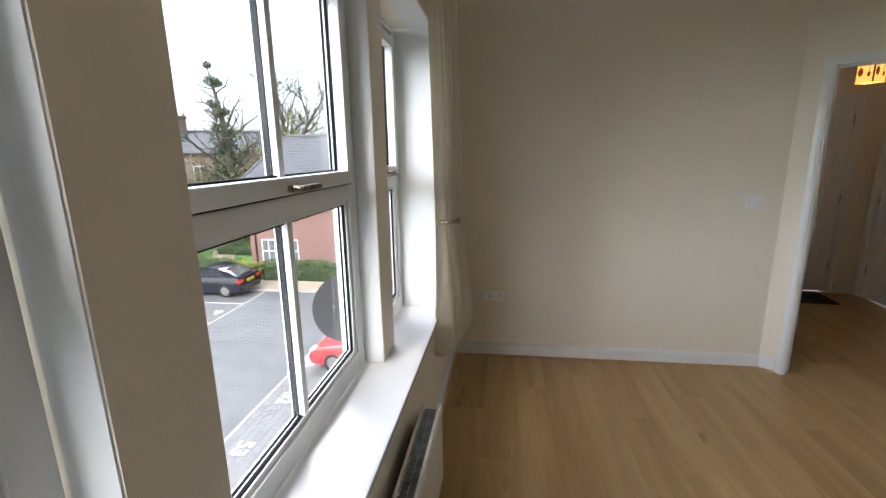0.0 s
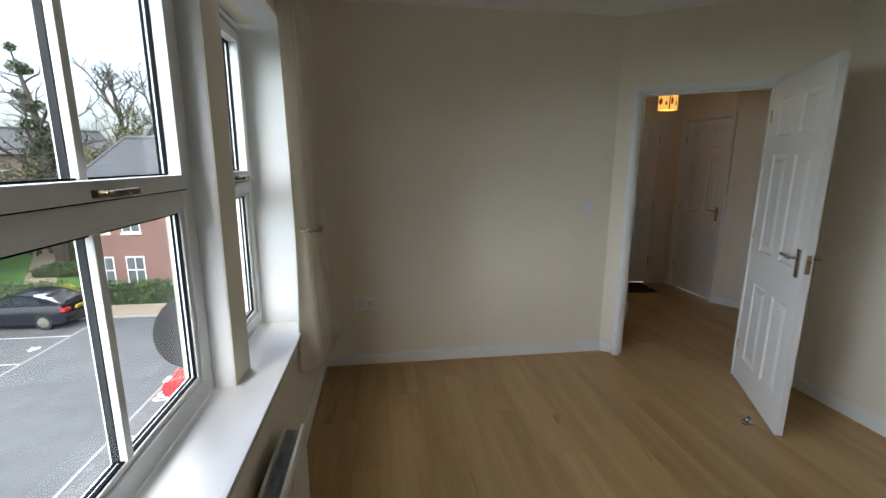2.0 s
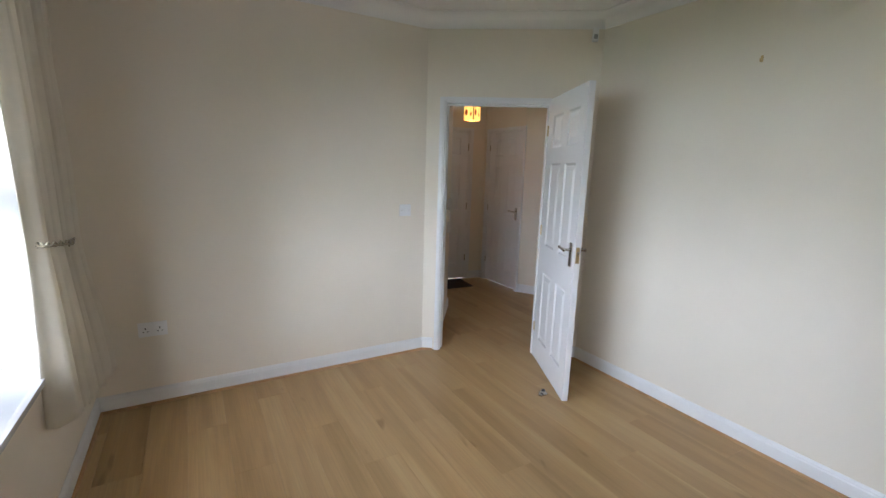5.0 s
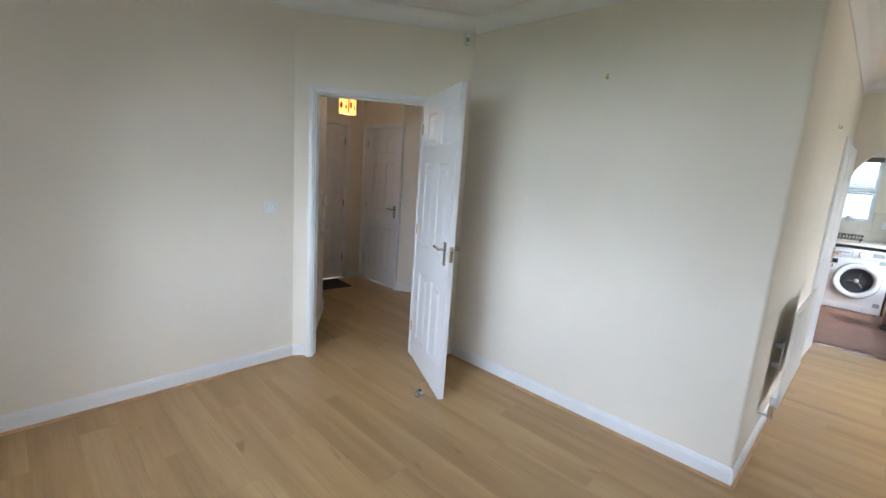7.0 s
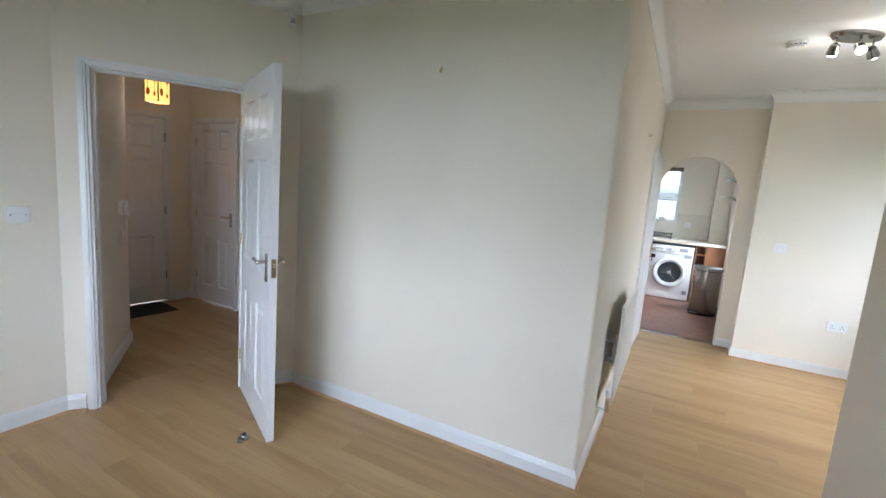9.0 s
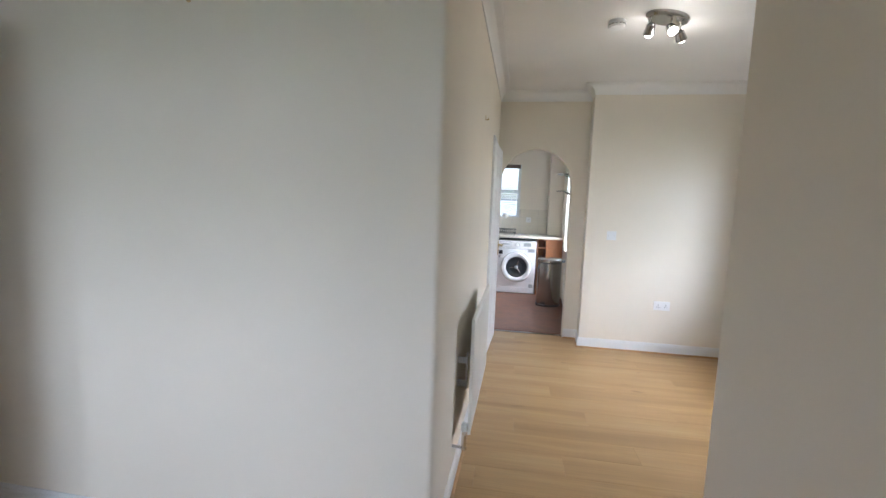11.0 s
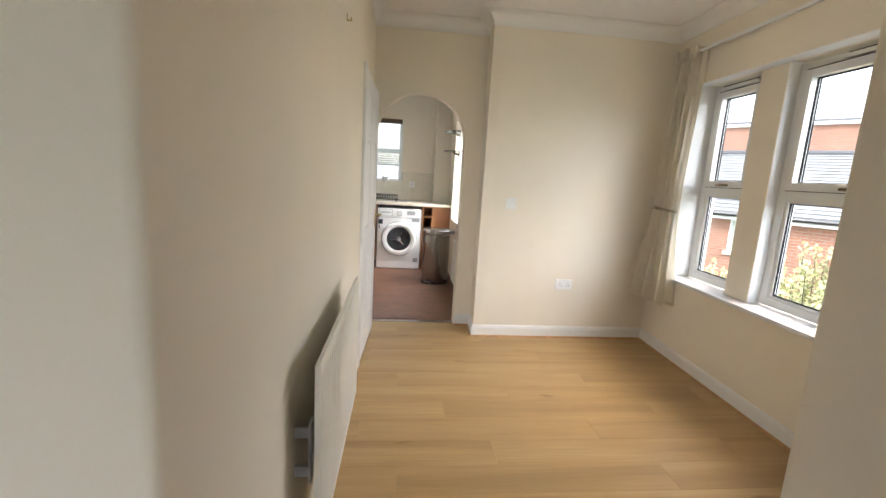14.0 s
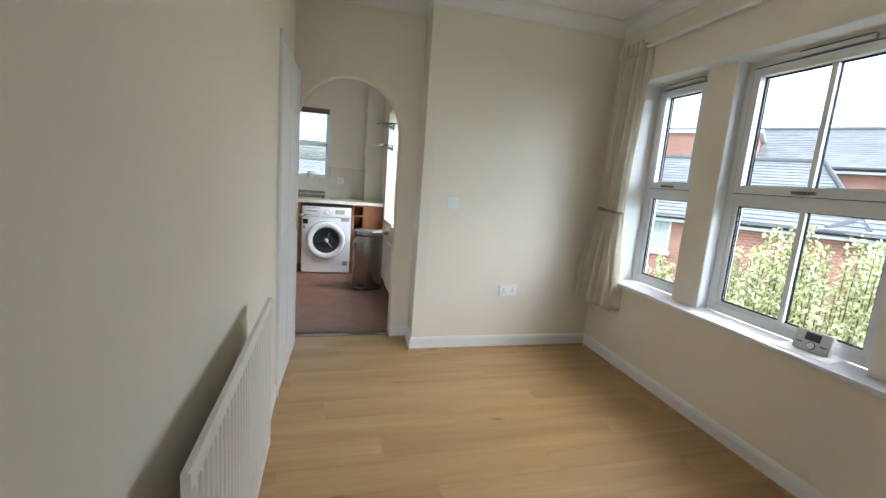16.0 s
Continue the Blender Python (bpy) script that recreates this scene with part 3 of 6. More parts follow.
# the living room's open door, hinged beside the hook wall
hinge = along(ND, NE) @ Vector((DO[1] - 0.02, -0.004, 0))
tip = Vector((2.785, 2.612, 0))
way = (tip - hinge).normalized()
yaw = math.degrees(math.atan2(way.y, way.x))
leafw = (tip - hinge).length
d1 = empty("door_1", pose(hinge.x, hinge.y, 0, 0, 0, yaw), "white moulded six-panel interior door standing open", "door", kind="structure")
lf = panel_leaf(d1, leafw, 2.0, 0.038, 0.010)
lever(lf, leafw - 0.058, 0.985, 0.0, -1, -1)
lever(lf, leafw - 0.058, 0.985, 0.038, 1, -1)
bm = bmesh.new()
box(bm, leafw, leafw + 0.0015, 0.008, 0.030, 0.93, 1.03, bev=0.0004)
part("latch_plate", bm, BRASS, lf, "brass latch plate")
bm = bmesh.new()
box(bm, leafw + 0.001, leafw + 0.010, 0.012, 0.026, 0.985, 1.005)
part("latch", bm, CHROME, lf)
for z in (0.22, 1.0, 1.74):
    bm = bmesh.new()
    tube(bm, (-0.004, -0.004, z), (-0.004, -0.004, z + 0.075), 0.006, seg=10)
    part("hinge", bm, BRASS, lf, smooth=True)

# door stop on the floor under the leaf
ds = empty("door_stop", pose(2.755, 2.755, 0, 0, 0, 25), "small brushed steel door stop screwed to the floor", "door stop")
bm = bmesh.new()
lathe(bm, [(0.03, 0.0), (0.03, 0.006), (0.02, 0.012), (0.016, 0.02), (0.015, 0.022)], 20)
part("base", bm, STEEL, ds, smooth=True)
bm = bmesh.new()
box(bm, -0.05, -0.02, -0.014, 0.014, 0, 0.012, bev=0.003)
part("catch", bm, STEEL, ds, smooth=True)
bm = bmesh.new()
lathe(bm, [(0.011, 0.022), (0.012, 0.028), (0.008, 0.032)], 16)
part("buffer", bm, DARK, ds, smooth=True)

# cupboard door beside the arch, a little ajar
architrave("door_frame_2", CE, RE, *KD, 1.975, w=0.04)
d2 = empty("door_2", along(CE, RE) @ pose(KD[0] + 0.018, -0.016, 0, 0, 0, -2.6), "white moulded six-panel door, slightly ajar, beside the arch", "door", kind="structure")
w2 = KD[1] - KD[0] - 0.030
lf = panel_leaf(d2, w2, 1.953, 0.038, 0.010)
lever(lf, w2 - 0.05, 0.965, 0.0, -1, -1, BRASS)
bm = bmesh.new()
for bx in ((KD[0] - 0.2, KD[1] + 0.2, 0.70, 0.76), (KD[0] - 0.26, KD[0] - 0.2, 0.102, 0.76), (KD[1] + 0.2, KD[1] + 0.26, 0.102, 0.76)):
    box(bm, *bx, -0.03, TOP)
tagged(obj("wall_cupboard", bm, WALL, m=along(CE, RE)), "plain magnolia walls of the cupboard", "wall", kind="structure")


# ---- floor ----
fl = bmesh.new()
box(fl, 0.1, 6.74, -1.6, 5.95, -0.06, -0.009)
floor = tagged(obj("floor", fl, surface("dark_joint", (0.26, 0.155, 0.07), 0.8)), "oak laminate plank floor", "floor", kind="structure")
PW, PL = 0.192, 1.285


def plank_mesh(w, l):
    bm = bmesh.new()
    g, b = 0.0002, 0.0005
    lo = [bm.verts.new(v) for v in ((g, g, -0.008), (w - g, g, -0.008), (w - g, l - g, -0.008), (g, l - g, -0.008))]
    md = [bm.verts.new(v) for v in ((g, g, -0.0008), (w - g, g, -0.0008), (w - g, l - g, -0.0008), (g, l - g, -0.0008))]
    tp = [bm.verts.new(v) for v in ((g + b, g + b, 0), (w - g - b, g + b, 0), (w - g - b, l - g - b, 0), (g + b, l - g - b, 0))]
    for r0, r1 in ((lo, md), (md, tp)):
        for i in range(4):
            j = (i + 1) % 4
            bm.faces.new((r0[i], r0[j], r1[j], r1[i]))
    bm.faces.new(tp)
    me = bpy.data.meshes.new("plank")
    bm.normal_update()
    bm.to_mesh(me)
    bm.free()
    me.materials.append(OAK)
    return me


full = plank_mesh(PW, PL)
rng = random.Random(4)


def lay(x0, x1, y0, y1):
    i = 0
    x = x0
    while x < x1 - 0.01:
        w = min(PW, x1 - x)
        y = y0 - (0, 0.47, 0.9, 0.2, 0.68)[i % 5]
        while y < y1:
            a, b = max(y, y0), min(y + PL, y1)
            if b - a > 0.02:
                me = full if b - a > PL - 1e-3 and w > PW - 1e-3 else plank_mesh(w, b - a)
                ob = new("plank", me)
                ob.parent = floor
                ob.location = (x, a, 0)
            y += PL
        x += w
        i += 1


# ---- radiators ----
def radiator(name, m, length, z0, z1, label, double=True):
    """x along the wall, y out of it (0 at the wall's face), flutes pressed into the panels."""
    e = empty(name, m, label, "radiator")

    def panel(y0, y1, nm, fl_side):
        bm = bmesh.new()
        n = int(length / 0.0333)
        pts = []
        for i in range(n + 1):
            x = length * i / n
            for dx, dep in ((0.0, 0), (0.010, 0), (0.0145, 0.006), (0.0285, 0.006)):
                if x + dx < length:
                    pts.append((x + dx, dep))
        pts.append((length, 0))
        zz = [(z0, 0.004), (z0 + 0.012, 0), (z0 + 0.03, 0), (z0 + 0.045, 1), (z1 - 0.045, 1), (z1 - 0.03, 0), (z1 - 0.012, 0), (z1, 0.004)]
        rows = []
        for z, k in zz:
            row = []
            for x, dep in pts:
                d = dep if k == 1 else (0.004 if k == 0.004 else 0)
                row.append(bm.verts.new((x, y1 - d if fl_side > 0 else y0 + d, z)))
            rows.append(row)
        for r0, r1 in zip(rows, rows[1:]):
            for i in range(len(pts) - 1):
                bm.faces.new((r0[i], r0[i + 1], r1[i + 1], r1[i]))
        yb = y0 if fl_side > 0 else y1
        back = [[bm.verts.new((x, yb, z)) for x in (0, length)] for z in (z0, z1)]
        bm.faces.new((back[0][0], back[0][1], back[1][1], back[1][0]))
        for z, yy in ((z0, 0), (z1, 0)):
            f = rows[0][0].co.y if z == z0 else rows[-1][0].co.y
            bm.faces.new([bm.verts.new(v) for v in ((0, f, z), (length, f, z), (length, yb, z), (0, yb, z))])
        for x in (0, length):
            bm.faces.new([bm.verts.new(v) for v in ((x, y1 if fl_side > 0 else y0, z0), (x, yb, z0), (x, yb, z1), (x, y1 if fl_side > 0 else y0, z1))])
        bmesh.ops.recalc_face_normals(bm, faces=bm.faces)
        return part(nm, bm, RADP, e)

    if double:
        panel(0.035, 0.05, "back_panel", -1)
        panel(0.105, 0.12, "front_panel", 1)
        y0, y1 = 0.051, 0.104
    else:
        panel(0.07, 0.085, "front_panel", 1)
        y0, y1 = 0.045, 0.069
    if double:
        bm = bmesh.new()
        n = int(length / 0.022)
        for i in range(n):
            x = 0.02 + (length - 0.04) * i / n
            box(bm, x, x + 0.0015, y0, y1, z0 + 0.03, z1 - 0.012)
            box(bm, x, x + 0.012, y0 + (y1 - y0) * 0.48, y0 + (y1 - y0) * 0.52, z0 + 0.03, z1 - 0.012)
        part("convector", bm, FINM, e, "grey folded convector fins")
    for x in (0.06, length - 0.1):
        bm = bmesh.new()
        box(bm, x, x + 0.035, y0 - 0.004, y0 + 0.004, z0 + 0.2, z1 - 0.2, bev=0.002)
        for zz in (z0 + 0.21, z1 - 0.25):
            box(bm, x + 0.012, x + 0.022, 0.0, y0, zz, zz + 0.03)
        part("bracket", bm, GREYP, e)
    for x, sx in ((-0.022, -1), (length + 0.022, 1)):
        bm = bmesh.new()
        yc = (y0 + y1) / 2
        zv = z0 + (0.05 if double else 0.02)
        tube(bm, (x - sx * 0.03, yc, zv), (x + sx * 0.012, yc, zv), 0.011, seg=14)
        tube(bm, (x, yc, zv + 0.015), (x, yc, zv - 0.07), 0.012, seg=14)
        tube(bm, (x, yc, zv - 0.07), (x, yc, zv - 0.085), 0.015, seg=6)
        v = part("valve", bm, CHROME, e, "chrome radiator valve", smooth=True)
        bm = bmesh.new()
        tube(bm, (x, yc, zv + 0.012), (x, yc, zv + 0.05), 0.016, 0.014, seg=16)
        part("cap", bm, PLAST, v, "white valve cap", smooth=True)
        bm = bmesh.new()
        if double:
            tube(bm, (x, yc, zv - 0.08), (x, yc, 0.0), 0.0075, seg=10)
        else:
            tube(bm, (x, yc, zv - 0.075), (x, 0.0, zv - 0.075), 0.0075, seg=10)
        part("pipe", bm, PLAST, e, smooth=True)
    return e


def wall_frame(p, q, s):
    """x along the wall, y into the room (mirrored frame kept right-handed by running backwards)."""
    m = along(p, q)
    o = m @ Vector((s, 0, 0))
    x = -(m.to_3x3() @ Vector((1, 0, 0)))
    y = -(m.to_3x3() @ Vector((0, 1, 0)))
    return Matrix(((x.x, y.x, 0, o.x), (x.y, y.y, 0, o.y), (0, 0, 1, 0), (0, 0, 0, 1)))


radiator("radiator", wall_frame(WW0, WW1, 2.225), 1.2, 0.12, 0.478, "low cream double-panel radiator under the window sill")
radiator("radiator", wall_frame(CE, RE, 1.50), 0.94, 0.27, 0.85, "tall cream single-panel radiator on brackets", double=False)


# ---- curtains ----
def curtain(name, m, z0, z1, tie, label, spans, lean=1):
    """Gathered cloth: x along the wall, y into the room; drawn in at the tie, flaring below."""
    e = empty(name, m, label, "curtain")
    bm = bmesh.new()
    NX, NZ = 110, 60
    rows = []
    for k in range(NZ + 1):
        v = k / NZ
        z = z1 + (z0 - z1) * v
        near = math.exp(-((z - tie) / 0.30) ** 2)
        f = (z1 - z) / (z1 - tie) if z > tie else (z - z0) / (tie - z0)
        f = f * f * (3 - 2 * f)
        e0, e1 = spans[0] if z > tie else spans[2]
        lo, hi = e0 * (1 - f) + spans[1][0] * f, e1 * (1 - f) + spans[1][1] * f
        width, centre = hi - lo, (lo + hi) / 2
        amp = 0.042 * (1 - 0.35 * near) * (0.85 + 0.3 * v)
        row = []
        for i in range(NX + 1):
            u = i / NX
            ph = 2 * math.pi * 6.0 * u + 0.5 * math.sin(3 * v + 4 * u)
            fold = math.copysign(abs(math.sin(ph)) ** 0.7, math.sin(ph)) + 0.25 * math.sin(2 * ph + 1.1) + 0.25 * noise.noise((u * 6, v * 3, 1.7))
            far = 1 - u if lean > 0 else u
            x = centre + (u - 0.5) * width + 0.010 * math.sin(ph * 0.5 + v * 2)
            off = 0.030 + 0.05 * far + 0.02 * min(1, v / 0.63) + 0.04 * max(0, (v - 0.63) / 0.37)
            hug = max(0.0, 1 - far / 0.1) ** 1.5
            off = off * (1 - hug) + 0.012 * hug
            row.append(bm.verts.new((x, max(0.006, off + amp * (0.35 + 0.85 * far) * fold * (1 - 0.85 * hug)), z + 0.012 * math.sin(ph) * (v > 0.98))))
        rows.append(row)
    for r0, r1 in zip(rows, rows[1:]):
        for i in range(NX):
            bm.faces.new((r0[i], r0[i + 1], r1[i + 1], r1[i]))
    c = part("cloth", bm, CLOTH, e, smooth=True)
    so = c.modifiers.new("thick", "SOLIDIFY")
    so.thickness = 0.003
    # pleat heads
    for i in range(5):
        bm = bmesh.new()
        x = spans[0][1] - (spans[0][1] - spans[0][0]) * (0.1 + 0.2 * i)
        box(bm, x - 0.008, x + 0.008, 0.085, 0.112, z1 - 0.085, z1 + 0.004, bev=0.005)
        part("pleat", bm, CLOTH, e, smooth=True)
    # tie-back: twisted cord round the gather and to a hook on the wall
    bm = bmesh.new()
    half = (spans[1][1] - spans[1][0]) / 2
    cx = (spans[1][0] + spans[1][1]) / 2
    prev = None
    for strand in (0, math.pi):
        prev = None
        for i in range(49):
            a = 2 * math.pi * i / 48
            p = Vector((cx + (half + 0.006) * math.cos(a), 0.066 + 0.05 * math.sin(a), tie + 0.012 * math.cos(a) + 0.008 * math.sin(9 * a + strand)))
            p += Vector((0, 0.006 * math.cos(9 * a + strand), 0))
            if prev:
                tube(bm, prev, p, 0.0045, seg=6)
            prev = p
    ball(bm, (cx + 0.02, 0.122, tie), 0.014, (1.3, 0.8, 0.9))
    for dx, dz in ((-0.04, 0.012), (0.05, 0.016), (0.06, -0.004)):
        tube(bm, (cx + 0.02, 0.122, tie), (cx + 0.02 + dx, 0.126, tie + dz), 0.004, seg=6)
    part("tieback", bm, ROPE, e, "twisted bronze cord tie-back", smooth=True)
    return e


curtain("curtain", wall_frame(WW0, WW1, 3.40), 0.44, 2.36, 1.14, "cream cotton curtain gathered by a cord tie-back", ((0.42, 0.68), (0.33, 0.58), (0.17, 0.66)))
curtain("curtain", wall_frame(KR, SR, 0.43), 0.43, 2.36, 1.175, "cream cotton curtain gathered by a cord tie-back", ((0.04, 0.30), (0.09, 0.33), (0.0, 0.425)), lean=-1)

for nm, p, q, s0, s1 in (("curtain_rail", WW0, WW1, 0.35, 3.35), ("curtain_rail", KR, SR, 0.04, 2.78)):
    e = empty(nm, along(p, q), "slim white curtain rail fixed above the window", "curtain rail")
    quick("rail", PLAST, e, (s0, s1, -0.05, -0.03, 2.325, 2.345), bev=0.003)
    for i in range(5):
        s = s0 + 0.1 + (s1 - s0 - 0.2) * i / 4
        quick("bracket", PLAST, e, (s - 0.012, s + 0.012, -0.032, 0.0, 2.328, 2.352), bev=0.002)


# ---- plates, hooks, detectors ----
def plate(name, m, w, h, label, kind):
    """A faceplate on a wall: x along, y into the room, z up, from its centre."""
    e = empty(name, m, label, "socket" if kind in "ds" else "switch")
    bm = bmesh.new()
    box(bm, -w / 2, w / 2, 0, 0.009, -h / 2, h / 2, bev=0.002)
    box(bm, -w / 2 - 0.001, w / 2 + 0.001, 0, 0.003, -h / 2 - 0.001, h / 2 + 0.001)
    part("faceplate", bm, PLAST, e, smooth=True)
    if kind in "ds":
        for cx in ((-0.036, 0.036) if kind == "d" else (0,)):
            for dx, dz, a, b in ((0, 0.012, 0.003, 0.005), (-0.011, -0.008, 0.004, 0.0025), (0.011, -0.008, 0.004, 0.0025)):
                quick("pin_slot", DARK, e, (cx + dx - a, cx + dx + a, 0.0088, 0.0096, dz - b - 0.004, dz + b - 0.004))
        for cx in ((-0.014, 0.014) if kind == "d" else (0.0,)):
            quick("rocker", PLAST, e, (cx - 0.005, cx + 0.005, 0.009, 0.0125, 0.012, 0.03), bev=0.001)
    else:
        n = 2 if kind == "w" else 1
        for i in range(n):
            cx = (i - (n - 1) / 2) * 0.024
            quick("rocker", PLAST, e, (cx - 0.006, cx + 0.006, 0.009, 0.014, -0.012, 0.012), bev=0.002)
        for cx in (-0.03, 0.03):
            bm = bmesh.new()
            tube(bm, (cx, 0.0085, 0), (cx, 0.0098, 0), 0.003, seg=10)
            part("screw", bm, CHROME, e)
    return e


def wall_at(p, q, s, z):
    return wall_frame(p, q, s) @ Matrix.Translation((0, 0, z))


plate("double_socket", wall_at(WW1, ND, 0.305, 0.477), 0.146, 0.086, "white double power socket low on the wall", "d")
plate("light_switch", wall_at(WW1, ND, 1.97, 1.158), 0.09, 0.086, "white double light switch beside the door", "w")
plate("light_switch", wall_at((6.37, 0.05), KR, 0.163, 1.14), 0.086, 0.086, "white single switch on the cream wall", "k")
plate("double_socket", wall_at((6.37, 0.05), KR, 0.68, 0.476), 0.146, 0.086, "white double power socket low on the cream wall", "d")

for p, q, s, z in ((NE, CE, 1.04, 2.09), (CE, RE, 1.55, 1.98)):
    e = empty("picture_hook", wall_at(p, q, s, z), "small brass picture hook in the wall", "hook")
    bm = bmesh.new()
    box(bm, -0.006, 0.006, 0, 0.003, -0.016, 0.016, bev=0.001)
    tube(bm, (0, 0.002, -0.012), (0, 0.018, -0.014), 0.003, seg=8)
    tube(bm, (0, 0.018, -0.014), (0, 0.018, 0.0), 0.003, seg=8)
    part("hook", bm, BRASS, e, smooth=True)
e = empty("alarm_sensor", wall_at(ND, NE, 1.19, 2.44), "small white motion sensor in the corner below the coving", "sensor")
quick("casing", PLAST, e, (-0.02, 0.02, 0, 0.03, -0.045, 0.045), bev=0.006, smooth=True)
quick("lens", GREYP, e, (-0.013, 0.013, 0.029, 0.033, -0.03, 0.0), bev=0.001)

# spot lamp and smoke alarm on the dining ceiling
e = empty("ceiling_spotlight", pose(4.86, -0.02, TOP, 0, 0, -62), "brushed steel ceiling bar with lit spot bulbs", "ceiling light")
bm = bmesh.new()
lathe(bm, [(0.075, -0.0), (0.078, -0.012), (0.07, -0.03), (0.02, -0.034)], 28, Matrix.Diagonal((2.0, 1, 1, 1)))
part("base_plate", bm, STEEL, e, smooth=True)
for x, y, tx, ty in ((-0.11, 0.02, 0.3, 0.6), (0.0, -0.03, -0.2, -0.8), (0.125, 0.02, 0.9, 0.4)):
    bm = bmesh.new()
    tube(bm, (x, y, -0.028), (x, y, -0.07), 0.006, seg=10)
    a = part("arm", bm, CHROME, e, smooth=True)
    d = Vector((tx, ty, -0.9)).normalized()
    c = Vector((x, y, -0.085))
    M = Matrix.Translation(c) @ d.to_track_quat("Z", "Y").to_matrix().to_4x4()
    bm = bmesh.new()
    lathe(bm, [(0.012, -0.03), (0.024, -0.02), (0.03, 0.02), (0.033, 0.036), (0.028, 0.036), (0.024, 0.012)], 20, M)
    part("spot_head", bm, STEEL, a, smooth=True)
    bm = bmesh.new()
    ball(bm, c + d * 0.030, 0.024, seg=14)
    part("bulb", bm, BULB, a, "lit warm bulb", smooth=True)
    lamp = new("spot_glow", bpy.data.lights.new("spot_glow", "POINT"))
    lamp.data.energy, lamp.data.color, lamp.data.shadow_soft_size = 0.13, (1.0, 0.88, 0.72), 0.03
    lamp.matrix_world = e.matrix_world @ Matrix.Translation(c + d * 0.095)
e = empty("smoke_alarm", pose(4.93, 0.26, TOP), "round white smoke alarm on the ceiling", "smoke alarm")
bm = bmesh.new()
lathe(bm, [(0.055, 0.0), (0.056, -0.018), (0.052, -0.02)], 28)
part("base", bm, PLAST, e, smooth=True)
bm = bmesh.new()
lathe(bm, [(0.05, -0.0202), (0.05, -0.026), (0.052, -0.027), (0.048, -0.04), (0.02, -0.045)], 28)
part("cover", bm, PLAST, e, smooth=True)
for i in range(14):
    bm = bmesh.new()
    box(bm, -0.006, 0.006, 0.0495, 0.0525, -0.026, -0.0215, Matrix.Rotation(i * math.pi / 7, 4, "Z"))
    part("vent", bm, DARK, e)

# room thermostat standing on the dining sill
M = along(KR, SR) @ pose(1.69, 0.085, BED + 0.001, 0, 0, 6)
e = empty("thermostat_card", M, "white instruction card lying on the window sill", "card")
quick("sheet", PLAST, e, (-0.13, 0.12, -0.075, 0.075, 0, 0.0018), label="white printed card")
M = along(KR, SR) @ pose(1.69, 0.085, BED + 0.003, -12, 0, 8)
e = empty("room_thermostat", M, "white and grey room thermostat with a dark display on the sill", "thermostat")
bm = bmesh.new()
box(bm, -0.075, 0.075, 0.0, 0.028, 0.004, 0.10, bev=0.006)
part("casing", bm, surface("pale_grey_plastic", (0.62, 0.62, 0.60), 0.4, vary=0.02), e, smooth=True)
quick("display", DARK, e, (-0.032, 0.032, -0.0015, 0.001, 0.053, 0.09))
bm = bmesh.new()
tube(bm, (0, 0.002, 0.03), (0, -0.008, 0.03), 0.016, 0.014, seg=24)
part("dial", bm, PLAST, e, "round white dial", smooth=True)
bm = bmesh.new()
tube(bm, (0, 0.001, 0.03), (0, -0.0012, 0.03), 0.019, seg=24)
part("dial_ring", bm, DARK, e)
for x in (-0.05, 0.05):
    quick("button", DARK, e, (x - 0.014, x + 0.014, -0.0012, 0.001, 0.036, 0.041))
quick("foot", GREYP, e, (-0.06, 0.06, 0.004, 0.06, -0.004, 0.006), bev=0.001)


# ---- hall ----
HA = along(ND, NE)


def hp(s, d):
    v = HA @ Vector((s, d, 0))
    return (v.x, v.y)


H0 = hp(DO[0] - 0.035, 0.1)
H1 = (3.125, 4.665)
H2, H3, H4, H5, H6, H7 = (2.75, 4.93), (2.75, 5.76), (4.21, 5.60), (4.21, 4.81), (4.44, 4.42), (4.44, 2.9)
FD = (0.42, 1.24)
BD = (0.09, 0.78)
wall("wall_hall_phone", H0, H1, 0.08)
wall("wall_hall_corner", on(H1, H2, 0.08), H2, 0.08)
wall("wall_hall_west", H2, H3, 0.08, after=0.1)
wall("wall_hall_front", H3, H4, 0.1, [(*FD, -0.03, 1.975)], after=0.1)
wall("wall_hall_cupboard", H4, H5, 0.1, [(*BD, -0.03, 1.975)])
wall("wall_hall_angle", on(H5, H6, 0.0), H6, 0.1)
wall("wall_hall_east", H6, H7, 0.1, after=0.1)
wall("wall_hall_end", H7, (3.49, 2.9), 0.1)
for r in ([H0, H1, H2, H3, on(H3, H4, FD[0] - 0.05)], [on(H3, H4, FD[1] + 0.05), H4, on(H4, H5, BD[0] - 0.05)], [on(H4, H5, BD[1] + 0.0), H5, H6, H7]):
    bm = bmesh.new()
    sweep(bm, r, SKIRT)
    tagged(obj("baseboard", bm, TRIM), "white gloss moulded skirting board", "skirting board", kind="structure")
architrave("door_frame_3", H3, H4, *FD, 1.975, w=0.05)
d = empty("door_3", along(H3, H4) @ pose(FD[0] + 0.022, 0.008, 0), "white panelled front door, closed, at the end of the hall", "door", kind="structure")
lf = panel_leaf(d, FD[1] - FD[0] - 0.044, 1.948, 0.04, 0.012)
for z in (0.25, 0.95, 1.72):
    bm = bmesh.new()
    tube(bm, (FD[1] - FD[0] - 0.042, -0.006, z), (FD[1] - FD[0] - 0.042, -0.006, z + 0.09), 0.008, seg=10)
    part("hinge", bm, CHROME, lf, smooth=True)
architrave("door_frame_4", H4, H5, *BD, 1.975, w=0.045)
